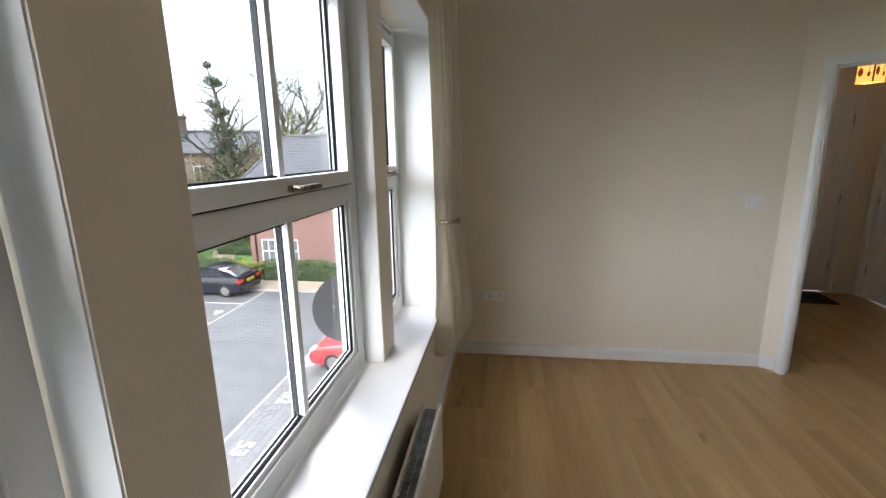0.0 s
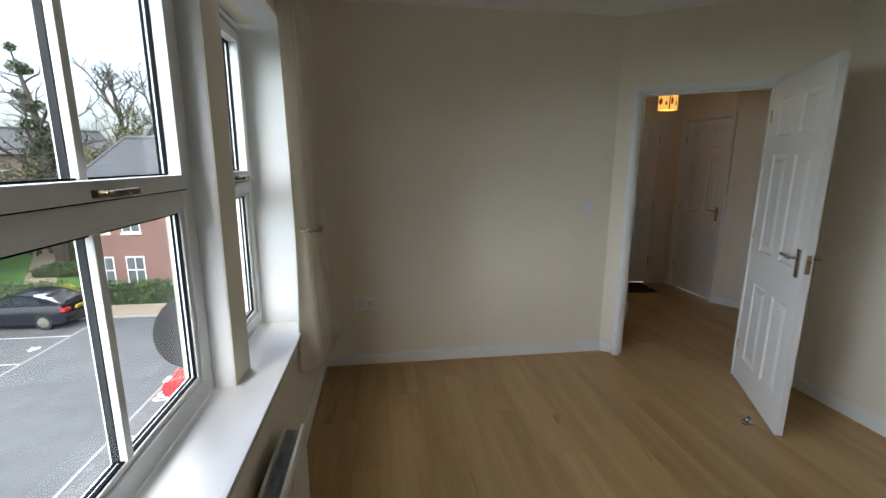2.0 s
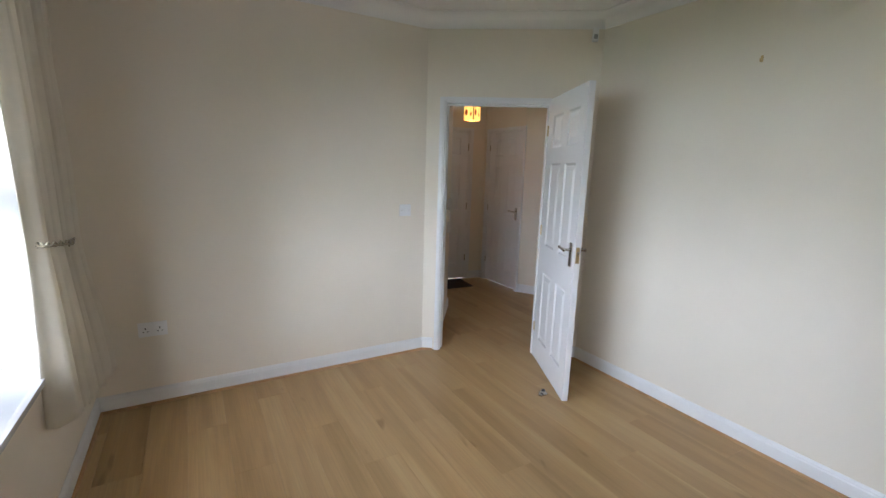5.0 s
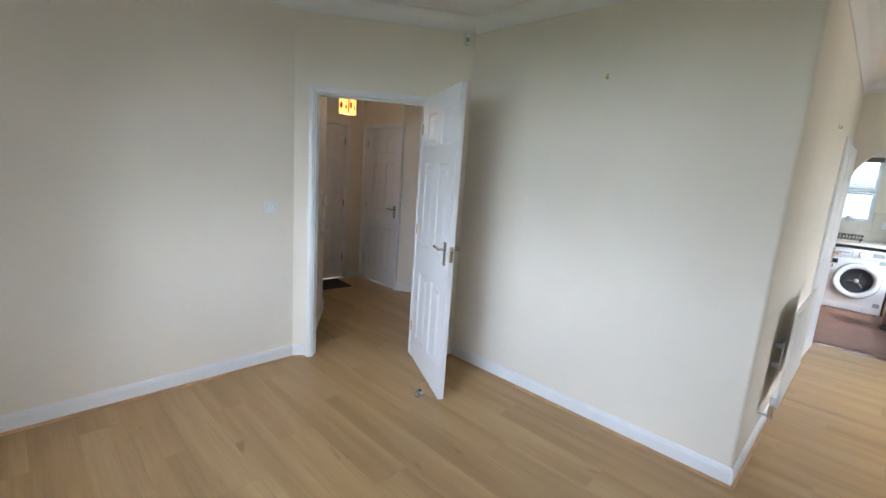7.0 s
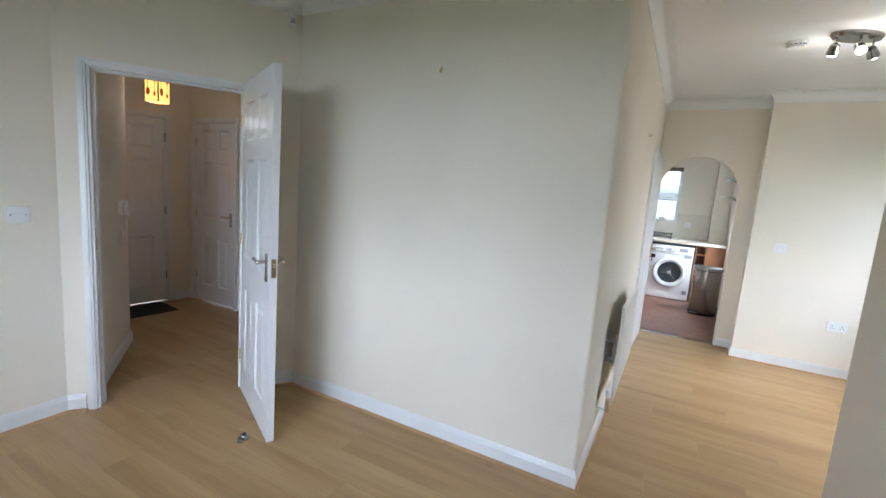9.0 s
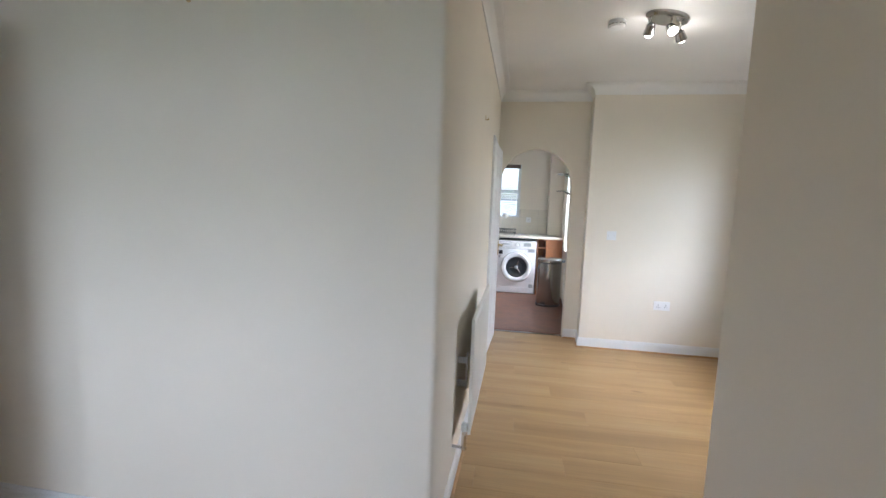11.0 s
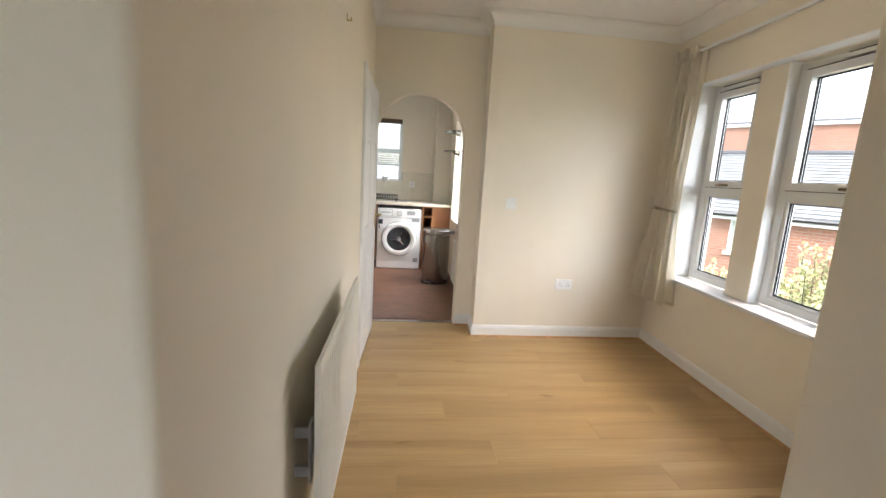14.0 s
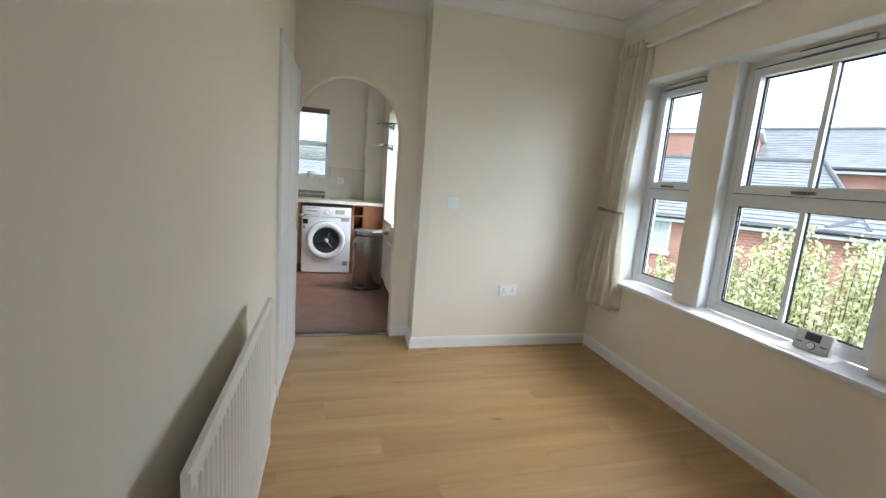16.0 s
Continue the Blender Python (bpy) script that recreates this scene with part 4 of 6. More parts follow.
d = empty("door_4", along(H4, H5) @ pose(BD[0] + 0.022, 0.008, 0), "white panelled cupboard door, closed, in the hall", "door", kind="structure")
lf = panel_leaf(d, BD[1] - BD[0] - 0.044, 1.948, 0.038, 0.012)
lever(lf, BD[1] - BD[0] - 0.044 - 0.06, 0.965, 0.0, -1, -1)
for z in (0.25, 0.95, 1.72):
    bm = bmesh.new()
    tube(bm, (0.0, -0.005, z), (0.0, -0.005, z + 0.075), 0.006, seg=10)
    part("hinge", bm, CHROME, lf, smooth=True)
e = empty("doormat", pose(3.62, 5.43, 0.0, 0, 0, -6), "dark ribbed doormat before the front door", "doormat")
bm = bmesh.new()
box(bm, -0.33, 0.25, -0.2, 0.2, 0.0, 0.008, bev=0.003)
part("mat", bm, MATM, e)
for i in range(12):
    quick("rib", MATM, e, (-0.315, 0.235, -0.185 + i * 0.0335, -0.170 + i * 0.0335, 0.008, 0.0115))
e = empty("entry_phone", wall_at(H0, H1, 0.80, 1.13), "white door entry phone with coiled cord on the hall wall", "entry phone")
quick("body", PLAST, e, (-0.045, 0.045, 0, 0.025, -0.05, 0.06), bev=0.006, smooth=True)
quick("handset", PLAST, e, (-0.04, 0.0, 0.025, 0.055, -0.05, 0.06), bev=0.008, smooth=True)
bm = bmesh.new()
prev = None
for i in range(60):
    a = i / 59
    p = Vector((-0.02 + 0.05 * math.sin(math.pi * a) + 0.005 * math.cos(i * 1.5), 0.03 + 0.005 * math.sin(i * 1.5), -0.05 - 0.22 * math.sin(math.pi * a)))
    if prev:
        tube(bm, prev, p, 0.003, seg=5)
    prev = p
part("cord", bm, PLAST, e, smooth=True)
quick("lower_box", PLAST, e, (-0.03, 0.03, 0, 0.02, -0.28, -0.17), bev=0.004, smooth=True)

# pendant lamp with its amber shade
LP = (3.42, 4.76)
e = empty("pendant_lamp", pose(*LP, 2.24, 0, 0, 20), "lit amber pendant lamp with a dark red leaf motif", "pendant lamp")
bm = bmesh.new()
for k in range(4):
    box(bm, -0.062, 0.062, -0.064, -0.061, -0.25, 0.0, Matrix.Rotation(k * math.pi / 2, 4, "Z"))
sh = part("shade", bm, SHADE, e)
for k in range(4):
    bm = bmesh.new()
    R = Matrix.Rotation(k * math.pi / 2, 4, "Z")
    for x, z, s in ((-0.03, -0.17, 0.026), (0.032, -0.08, 0.018), (0.03, -0.19, 0.016)):
        v = ball(bm, (x, -0.0645, z), s, (0.75, 0.05, 1.2), seg=14)
        bmesh.ops.transform(bm, matrix=R, verts=v)
    box(bm, -0.036, -0.032, -0.0655, -0.0638, -0.14, -0.02, R)
    box(bm, 0.028, 0.032, -0.0655, -0.0638, -0.17, -0.10, R)
    part("motif", bm, SHADE2, sh, "dark red motif")
bm = bmesh.new()
for k in range(4):
    box(bm, 0.057, 0.065, -0.065, -0.057, -0.252, 0.002, Matrix.Rotation(k * math.pi / 2, 4, "Z"))
part("corner_post", bm, surface("amber_seam", (0.35, 0.16, 0.04), 0.6), e)
bm = bmesh.new()
tube(bm, (0, 0, 0.0), (0, 0, TOP - 2.24), 0.004, seg=8)
part("cord", bm, PLAST, e)
bm = bmesh.new()
lathe(bm, [(0.05, TOP - 2.24), (0.048, TOP - 2.255), (0.012, TOP - 2.28)][::-1], 20)
part("ceiling_rose", bm, PLAST, e, smooth=True)
bm = bmesh.new()
ball(bm, (0, 0, -0.10), 0.035)
tube(bm, (0, 0, -0.065), (0, 0, 0.0), 0.014, seg=12)
part("bulb", bm, DIMB, e, smooth=True)
lamp = new("pendant_glow", bpy.data.lights.new("pendant_glow", "POINT"))
lamp.data.energy, lamp.data.color, lamp.data.shadow_soft_size = 0.16, (1.0, 0.9, 0.76), 0.04
lamp.matrix_world = pose(*LP, 1.93)

# ---- kitchen ----
KX, KB, KY = 6.76, 9.45, 0.06
wall("wall_kitchen_north", (KX - 0.12, 2.6), (KB, 2.6), 0.1, after=0.2)
wall("wall_kitchen_west", (KX, 1.05), (KX, 2.65), 0.06)
kw = wall("wall_kitchen_back", (KB, 2.65), (KB, -0.1), 0.15, [(2.65 - 1.75, 2.65 - 0.755, 1.18, 2.10)])
wall("wall_kitchen_south", (KB, KY), (KX, KY), 0.3, [(KB - 8.78, KB - 7.3, 0.75, 2.05)])
bm = bmesh.new()
box(bm, 9.26, KB, KY, 0.285, 0.93, TOP + 0.02)
tagged(obj("wall_boxing", bm, WALL), "cream painted pipe boxing in the kitchen corner", "wall", kind="structure")
bm = bmesh.new()
box(bm, 6.70, 9.6, -0.1, 2.7, -0.05, 0.0)
tagged(obj("floor_kitchen", bm, VINYL), "mottled terracotta brown vinyl kitchen floor", "floor", kind="structure")
e = empty("threshold_strip", pose(6.70, 0.63, 0.0), "bright metal threshold strip across the archway", "threshold strip")
bm = bmesh.new()
box(bm, -0.022, 0.022, -0.37, 0.37, 0.0, 0.006, bev=0.002)
part("strip", bm, STEEL, e)
quick("edge_trim", surface("brown_edge_trim", (0.22, 0.10, 0.06), 0.4), e, (0.05, 0.08, -0.37, 0.37, 0.0, 0.008), bev=0.002)


def simple_window(name, p, q, s0, s1, z0, z1, out, label, bars=1):
    M = along(p, q)
    e = empty(name, M, label, "window", kind="structure")
    F = 0.05
    bm = bmesh.new()
    zm = z0 + (z1 - z0) * 0.5
    for a, b, c, d in ((s0, s0 + F, z0, z1), (s1 - F, s1, z0, z1), (s0 + F, s1 - F, z0, z0 + F), (s0 + F, s1 - F, z1 - F, z1), (s0 + F, s1 - F, zm - 0.03, zm + 0.03)):
        box(bm, a, b, out, out + 0.06, c, d, bev=0.004)
    part("window_frame", bm, UPVC, e, smooth=True)
    for i in range(1, bars + 1):
        x = s0 + (s1 - s0) * i / (bars + 1)
        quick("glazing_bar", UPVC, e, (x - 0.02, x + 0.02, out + 0.005, out + 0.05, z0 + F, z1 - F), bev=0.003)
    bm = bmesh.new()
    bm.faces.new([bm.verts.new(v) for v in ((s0 + F, out + 0.03, z0 + F), (s1 - F, out + 0.03, z0 + F), (s1 - F, out + 0.03, z1 - F), (s0 + F, out + 0.03, z1 - F))])
    pane = part("pane", bm, GLASS, e)
    pane.visible_shadow = False
    return e


simple_window("window_3", (KB, 2.65), (KB, -0.1), 0.90, 1.895, 1.18, 2.10, 0.07, "white upvc kitchen window behind a venetian blind")
simple_window("window_4", (KB, KY), (KX, KY), KB - 8.78, KB - 7.3, 0.75, 2.05, 0.22, "white upvc kitchen side window")
e = empty("kitchen_sill", pose(0, 0, 0), "white tiled kitchen window sill", "window sill")
quick("board", SILL, e, (6.94, 8.01, KY - 0.225, KY + 0.03, 0.725, 0.752), bev=0.004)
e = empty("venetian_blind", pose(KB, 0, 0), "white venetian blind, slats open, over the kitchen window", "blind")
quick("head_rail", surface("brown_blind_rail", (0.16, 0.12, 0.09), 0.5), e, (0.0, 0.045, 0.77, 1.74, 2.03, 2.095), bev=0.003)
quick("bottom_rail", UPVC, e, (0.01, 0.04, 0.775, 1.735, 1.20, 1.215))
sm = None
for i in range(26):
    z = 1.235 + i * 0.031
    if sm is None:
        bm = bmesh.new()
        box(bm, -0.012, 0.012, 0.775, 1.735, -0.0006, 0.0006)
        ob = part("slat", bm, UPVC, e)
        sm = ob.data
    else:
        ob = new("slat", sm)
        ob.parent = e
    ob.location = (0.025, 0, z)
    ob.rotation_euler = (0, radians(14 if z < 1.66 else 4), 0)
for y in (0.9, 1.25, 1.6):
    quick("ladder_cord", UPVC, e, (0.0245, 0.0255, y - 0.001, y + 0.001, 1.21, 2.03))

# tiled splashback
bm = bmesh.new()
for y0, y1, z1 in ((0.285, 0.755, 1.345), (0.755, 1.75, 1.178), (1.75, 2.6, 1.345)):
    box(bm, KB - 0.004, KB - 0.0005, y0, y1, 0.93, z1)
spl = tagged(obj("tile_backing", bm, GROUT), "grouted bed of the cream tile splashback", "tiling", kind="structure")
tb = bmesh.new()
box(tb, -0.006, 0, 0.001, 0.147, 0.001, 0.147, bev=0.0015)
tme = bpy.data.meshes.new("tile")
tb.to_mesh(tme)
tb.free()
tme.materials.append(TILE)
for j in range(3):
    for i in range(15):
        y, z = 0.287 + i * 0.149, 0.932 + j * 0.138
        if 0.74 < y + 0.07 < 1.76 and z > 1.10:
            continue
        ob = new("tile", tme)
        ob.parent = spl
        ob.location = (KB - 0.0042, y, z)
        ob.scale = (1, 1, 0.92)
plate("single_socket", pose(KB - 0.011, 0.595, 1.17, 0, 0, 90), 0.086, 0.086, "white single socket on the tiled splashback", "s")

e = empty("kitchen_worktop", pose(0, 0, 0), "cream laminate worktop with a rounded front edge", "worktop")
bm = bmesh.new()
box(bm, 8.835, KB - 0.007, 0.065, 2.6, 0.893, 0.93, bev=0.008)
part("top", bm, WORK, e, smooth=True)


def base_unit(y0, y1, label, doors=True, handle_at=None):
    e = empty("base_cabinet", pose(8.88, y0, 0), label, "cabinet")
    w = y1 - y0
    quick("carcass", CABIN, e, (0.02, 0.54, 0.001, w - 0.001, 0.12, 0.89))
    quick("plinth", surface("dark_plinth", (0.08, 0.035, 0.02), 0.6), e, (0.06, 0.075, 0.0, w, 0.0, 0.12))
    if doors:
        bm = bmesh.new()
        box(bm, 0.0, 0.018, 0.003, w - 0.003, 0.13, 0.885, bev=0.003)
        dd = part("cabinet_door", bm, CABIN, e)
        bm = bmesh.new()
        box(bm, -0.002, 0.001, 0.06, w - 0.06, 0.19, 0.825)
        part("field", bm, CABIN, dd)
        hy = 0.035 if handle_at == "low" else w - 0.035
        bm = bmesh.new()
        tube(bm, (-0.03, hy, 0.72), (-0.03, hy, 0.83), 0.006, seg=10)
        for z in (0.73, 0.82):
            tube(bm, (-0.03, hy, z), (0.0, hy, z), 0.005, seg=8)
        part("handle", bm, BRASS, dd, smooth=True)
    return e


base_unit(1.075, 1.68, "cherry wood base cabinet with a brass bar handle", handle_at="low")
base_unit(1.685, 2.29, "cherry wood base cabinet with a brass bar handle", handle_at="low")
e = empty("bottle_rack", pose(8.88, 0.30, 0), "open cherry wood bottle rack beside the washing machine", "shelf unit")
for y in (0.0, 0.132):
    quick("side", CABIN, e, (0.0, 0.54, y, y + 0.018, 0.0, 0.89))
for z in (0.12, 0.34, 0.56, 0.74, 0.872):
    quick("shelf", CABIN, e, (0.0, 0.54, 0.018, 0.132, z, z + 0.018))
quick("back", CABIN, e, (0.52, 0.54, 0.018, 0.132, 0.138, 0.872))
e = empty("end_panel", pose(8.88, 0.065, 0), "plain cherry wood filler panel at the kitchen corner", "panel")
quick("board", CABIN, e, (0.0, 0.54, 0.0, 0.232, 0.0, 0.89), bev=0.002)

# washing machine
e = empty("washing_machine", pose(8.86, 0.765, 0), "white front-loading washing machine with a dark round door", "washing machine")
bm = bmesh.new()
box(bm, 0.0, 0.55, -0.298, 0.298, 0.012, 0.85, bev=0.012)
part("body", bm, WHITE, e, smooth=True)
quick("kick_panel", WHITE, e, (-0.003, 0.001, -0.29, 0.29, 0.02, 0.105), bev=0.001)
quick("control_panel", PLAST, e, (-0.008, 0.001, -0.294, 0.294, 0.725, 0.845), bev=0.004, smooth=True)
quick("drawer", WHITE, e, (-0.013, -0.007, 0.10, 0.275, 0.745, 0.83), bev=0.003, smooth=True)
quick("drawer_grip", GREYP, e, (-0.0145, -0.0125, 0.12, 0.255, 0.785, 0.80))
bm = bmesh.new()
tube(bm, (-0.007, 0.0, 0.785), (-0.028, 0.0, 0.785), 0.03, 0.026, seg=28)
part("dial", bm, PLAST, e, "white programme dial", smooth=True)
bm = bmesh.new()
tube(bm, (-0.0075, 0.0, 0.785), (-0.0095, 0.0, 0.785), 0.036, seg=28)
part("dial_ring", bm, GREYP, e, "grey dial scale")
quick("panel_joint", GREYP, e, (-0.0015, 0.0005, -0.296, 0.296, 0.719, 0.725))
quick("drawer_joint", GREYP, e, (-0.0088, -0.0072, 0.095, 0.28, 0.74, 0.835))
quick("display", GREYP, e, (-0.010, -0.0075, -0.215, -0.10, 0.765, 0.82))
for i in range(4):
    quick("button", PLAST, e, (-0.012, -0.0075, -0.10 - i * 0.026, -0.082 - i * 0.026, 0.742, 0.754), bev=0.001)
for y, z, w, h, mt in ((0.255, 0.66, 0.03, 0.03, DARK), (-0.225, 0.70, 0.05, 0.025, GREYP), (-0.24, 0.135, 0.032, 0.028, GREYP), (0.27, 0.59, 0.006, 0.02, DARK)):
    quick("sticker", mt, e, (-0.0035, -0.0005, y - w, y + w, z - h, z + h))
rot = Matrix.Translation((0, 0.0, 0.43)) @ Matrix.Rotation(radians(-90), 4, "Y")
bm = bmesh.new()
prof = [(0.155, 0.0), (0.235, 0.0), (0.236, 0.018), (0.225, 0.036), (0.20, 0.042), (0.175, 0.034), (0.165, 0.02)]
n = len(prof)
seg = 56
rings = [[bm.verts.new((r * math.cos(2 * math.pi * i / seg), r * math.sin(2 * math.pi * i / seg), z)) for i in range(seg)] for r, z in prof]
for k in range(n):
    a, b = rings[k], rings[(k + 1) % n]
    for i in range(seg):
        bm.faces.new((a[i], a[(i + 1) % seg], b[(i + 1) % seg], b[i]))
bmesh.ops.recalc_face_normals(bm, faces=bm.faces)
bmesh.ops.transform(bm, matrix=rot, verts=bm.verts)
dr = part("door_ring", bm, WHITE, e, "white door ring", smooth=True)
bm = bmesh.new()
lathe(bm, [(0.23, 0.001), (0.243, 0.001), (0.243, 0.005), (0.23, 0.005)], 56, rot)
part("door_joint", bm, GREYP, dr, "grey joint round the door")
bm = bmesh.new()
lathe(bm, [(0.166, 0.012), (0.16, 0.03), (0.12, 0.02), (0.07, 0.002), (0.02, -0.004)], 40, rot)
part("door_glass", bm, DRUMG, dr, "dark glass bowl", smooth=True)
for k in range(3):
    bm = bmesh.new()
    a = radians(100 + 120 * k)
    tube(bm, rot @ Vector((0.02 * math.cos(a), 0.02 * math.sin(a), 0.012)), rot @ Vector((0.11 * math.cos(a), 0.11 * math.sin(a), 0.028)), 0.009, 0.004, seg=8)
    part("drum_fin", bm, STEEL, dr, smooth=True)
bm = bmesh.new()
ball(bm, rot @ Vector((0.0, 0.0, 0.012)), 0.028)
part("drum_hub", bm, GREYP, dr, smooth=True)
quick("door_latch", PLAST, dr, (-0.046, -0.036, -0.205, -0.185, 0.40, 0.50), bev=0.004, smooth=True)
for x in (0.05, 0.5):
    for y in (-0.25, 0.25):
        bm = bmesh.new()
        tube(bm, (x, y, 0), (x, y, 0.014), 0.02, seg=12)
        part("foot", bm, DARK, e)

# pedal bin
e = empty("pedal_bin", pose(8.22, 0.30, 0) @ Matrix.Diagonal((1.2, 1.2, 1.06, 1)), "brushed stainless steel pedal bin with a domed lid", "bin")
bm = bmesh.new()
lathe(bm, [(0.135, 0.02), (0.138, 0.03), (0.138, 0.585)], 40)
part("body", bm, STEEL, e, smooth=True)
bm = bmesh.new()
lathe(bm, [(0.143, 0.0), (0.143, 0.026), (0.137, 0.03)], 36)
part("base_ring", bm, DARK, e, smooth=True)
bm = bmesh.new()
lathe(bm, [(0.141, 0.586), (0.143, 0.60), (0.141, 0.622), (0.125, 0.636), (0.07, 0.645), (0.01, 0.648)], 36)
part("lid", bm, STEEL, e, smooth=True)
bm = bmesh.new()
lathe(bm, [(0.1395, 0.575), (0.1405, 0.5855)], 36)
part("lid_ring", bm, DARK, e)
bm = bmesh.new()
box(bm, -0.045, 0.045, 0.13, 0.19, 0.012, 0.028, bev=0.004)
part("pedal", bm, DARK, e, m=Matrix.Rotation(radians(55), 4, "Z"))
bm = bmesh.new()
box(bm, 0.02, 0.06, -0.19, -0.13, 0.58, 0.615, bev=0.006)
part("lid_hinge", bm, GREYP, e)
bm = bmesh.new()
box(bm, -0.1395, -0.137, 0.02, 0.045, 0.50, 0.545)
part("label", bm, GREYP, e, m=Matrix.Rotation(radians(-50), 4, "Z"))

# dish rack on the worktop
e = empty("dish_rack", pose(9.12, 1.03, 0.9305), "dark wire dish rack on the worktop", "dish rack")
for z in (0.03, 0.085):
    bm = bmesh.new()
    for a, b in (((-0.14, -0.23), (0.14, -0.23)), ((0.14, -0.23), (0.14, 0.2)), ((0.14, 0.2), (-0.14, 0.2)), ((-0.14, 0.2), (-0.14, -0.23))):
        tube(bm, (*a, z), (*b, z), 0.005, seg=8)
    part("rim", bm, DARK, e, smooth=True)
wm = None
for i in range(13):
    for x in (-0.14, 0.14):
        if wm is None:
            bm = bmesh.new()
            tube(bm, (0, 0, 0.03), (0, 0, 0.085), 0.0035, seg=6)
            o = part("wire", bm, DARK, e)
            wm = o.data
        else:
            o = new("wire", wm)
            o.parent = e
        o.location = (x, -0.22 + i * 0.034, 0)
for x in (-0.13, 0.13):
    for y in (-0.21, 0.18):
        bm = bmesh.new()
        tube(bm, (x, y, 0), (x, y, 0.032), 0.006, seg=8)
        part("foot", bm, DARK, e)
e = empty("soap_dish", pose(9.2, 0.70, 0.9305), "flat white dish on the worktop", "dish")
bm = bmesh.new()
lathe(bm, [(0.05, 0.0), (0.07, 0.012), (0.066, 0.012), (0.045, 0.004)], 24)
part("bowl", bm, PLAST, e, smooth=True)
e = empty("white_jar", pose(9.485, 0.99, 1.18), "small white jar on the kitchen window sill", "jar")
bm = bmesh.new()
lathe(bm, [(0.05, 0.0), (0.055, 0.01), (0.055, 0.055), (0.045, 0.065), (0.045, 0.07)], 24)
part("body", bm, PLAST, e, smooth=True)
bm = bmesh.new()
lathe(bm, [(0.049, 0.07), (0.05, 0.085), (0.03, 0.09)], 24)
part("lid", bm, PLAST, e, smooth=True)

# glass corner shelves beside the kitchen window
for z in (1.625, 1.86):
    e = empty("glass_shelf", pose(8.35, KY, z), "rounded glass shelf on a chrome bracket", "shelf", "glass kitchen shelves")
    bm = bmesh.new()
    vs = [(0.22 * math.cos(math.pi * i / 20), 0.20 * math.sin(math.pi * i / 20)) for i in range(21)]
    lo, hi = [bm.verts.new((x, y, 0)) for x, y in vs], [bm.verts.new((x, y, 0.008)) for x, y in vs]
    bm.faces.new(lo[::-1]), bm.faces.new(hi)
    for i in range(21):
        j = (i + 1) % 21
        bm.faces.new((lo[i], lo[j], hi[j], hi[i]))
    part("pane", bm, SHELFG, e)
    bm = bmesh.new()
    box(bm, -0.03, 0.03, 0, 0.01, -0.05, -0.001, bev=0.003)
    tube(bm, (0, 0.005, -0.035), (0, 0.085, -0.008), 0.016, 0.008, seg=12)
    part("bracket", bm, CHROME, e, smooth=True)
radiator("radiator", wall_frame((KB, KY), (KX, KY), KB - 7.0), 0.85, 0.12, 0.60, "white panel radiator under the kitchen side window", double=False)

# ---- outside ----
G = -5.2
TARMAC = surface("worn_tarmac", (0.094, 0.097, 0.098), 0.9, vary=0.18, scale=1.2, bump=0.4, bump_scale=60)
BAYT = surface("parking_bay_tarmac", (0.088, 0.09, 0.09), 0.9, vary=0.15, scale=1.5, bump=0.4, bump_scale=60)
GRASS = surface("mown_lawn", (0.075, 0.16, 0.03), 0.95, vary=0.3, scale=1.5, bump=0.6, bump_scale=25)
PATHM = surface("buff_path_gravel", (0.30, 0.25, 0.18), 0.95, vary=0.15, scale=3, bump=0.5, bump_scale=40)
PAINT = surface("white_road_paint", (0.62, 0.62, 0.60), 0.8, vary=0.12, scale=10)
PAVER = surface("grey_block_paver", (0.12, 0.12, 0.118), 0.9, vary=0.15, scale=4, random_by=0.15, island=0.0)
PAVERJ = surface("grey_block_paver_field", (0.12, 0.12, 0.118), 0.9, vary=0.15, scale=4, island=0.15)
KERB = surface("concrete_kerb", (0.26, 0.25, 0.23), 0.9, vary=0.12, scale=6)
SLATE = surface("blue_grey_slate", (0.062, 0.067, 0.075), 0.7, vary=0.15, scale=3, bump=0.3, bump_scale=30, island=0.18)
BARK = surface("tree_bark", (0.085, 0.07, 0.055), 0.95, vary=0.3, scale=10, bump=0.8, bump_scale=40)
LEAFD = surface("ivy_leaf", (0.035, 0.065, 0.022), 0.6, vary=0.35, scale=2, island=0.35)
LEAFG = surface("budding_tree_leaf", (0.11, 0.125, 0.05), 0.8, vary=0.35, scale=1, island=0.35)
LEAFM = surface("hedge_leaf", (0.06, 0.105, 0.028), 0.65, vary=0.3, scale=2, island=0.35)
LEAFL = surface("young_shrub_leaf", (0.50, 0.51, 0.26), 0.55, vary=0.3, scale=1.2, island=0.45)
MISTL = surface("mistletoe_leaf", (0.075, 0.09, 0.045), 0.7, vary=0.3, scale=2, island=0.3)
LEAFY = surface("golden_hedge_leaf", (0.24, 0.26, 0.03), 0.65, vary=0.3, scale=2, island=0.3)
TWIG = surface("budding_scrub", (0.19, 0.18, 0.09), 0.9, vary=0.35, scale=1, island=0.35)
STONE = surface("dull_stone_wall", (0.26, 0.21, 0.16), 0.9, vary=0.15, scale=2)
WINDK = surface("dark_house_pane", (0.10, 0.115, 0.12), 0.12, vary=0.3, scale=3)
BRICKA = brick_face("red_brickwork", (0.21, 0.085, 0.068), (0.13, 0.052, 0.045), (0.27, 0.22, 0.19), (radians(90), 0, 0))
BRICKB = brick_face("orange_brickwork", (0.42, 0.19, 0.125), (0.34, 0.15, 0.10), (0.38, 0.29, 0.23), (radians(90), 0, 0))

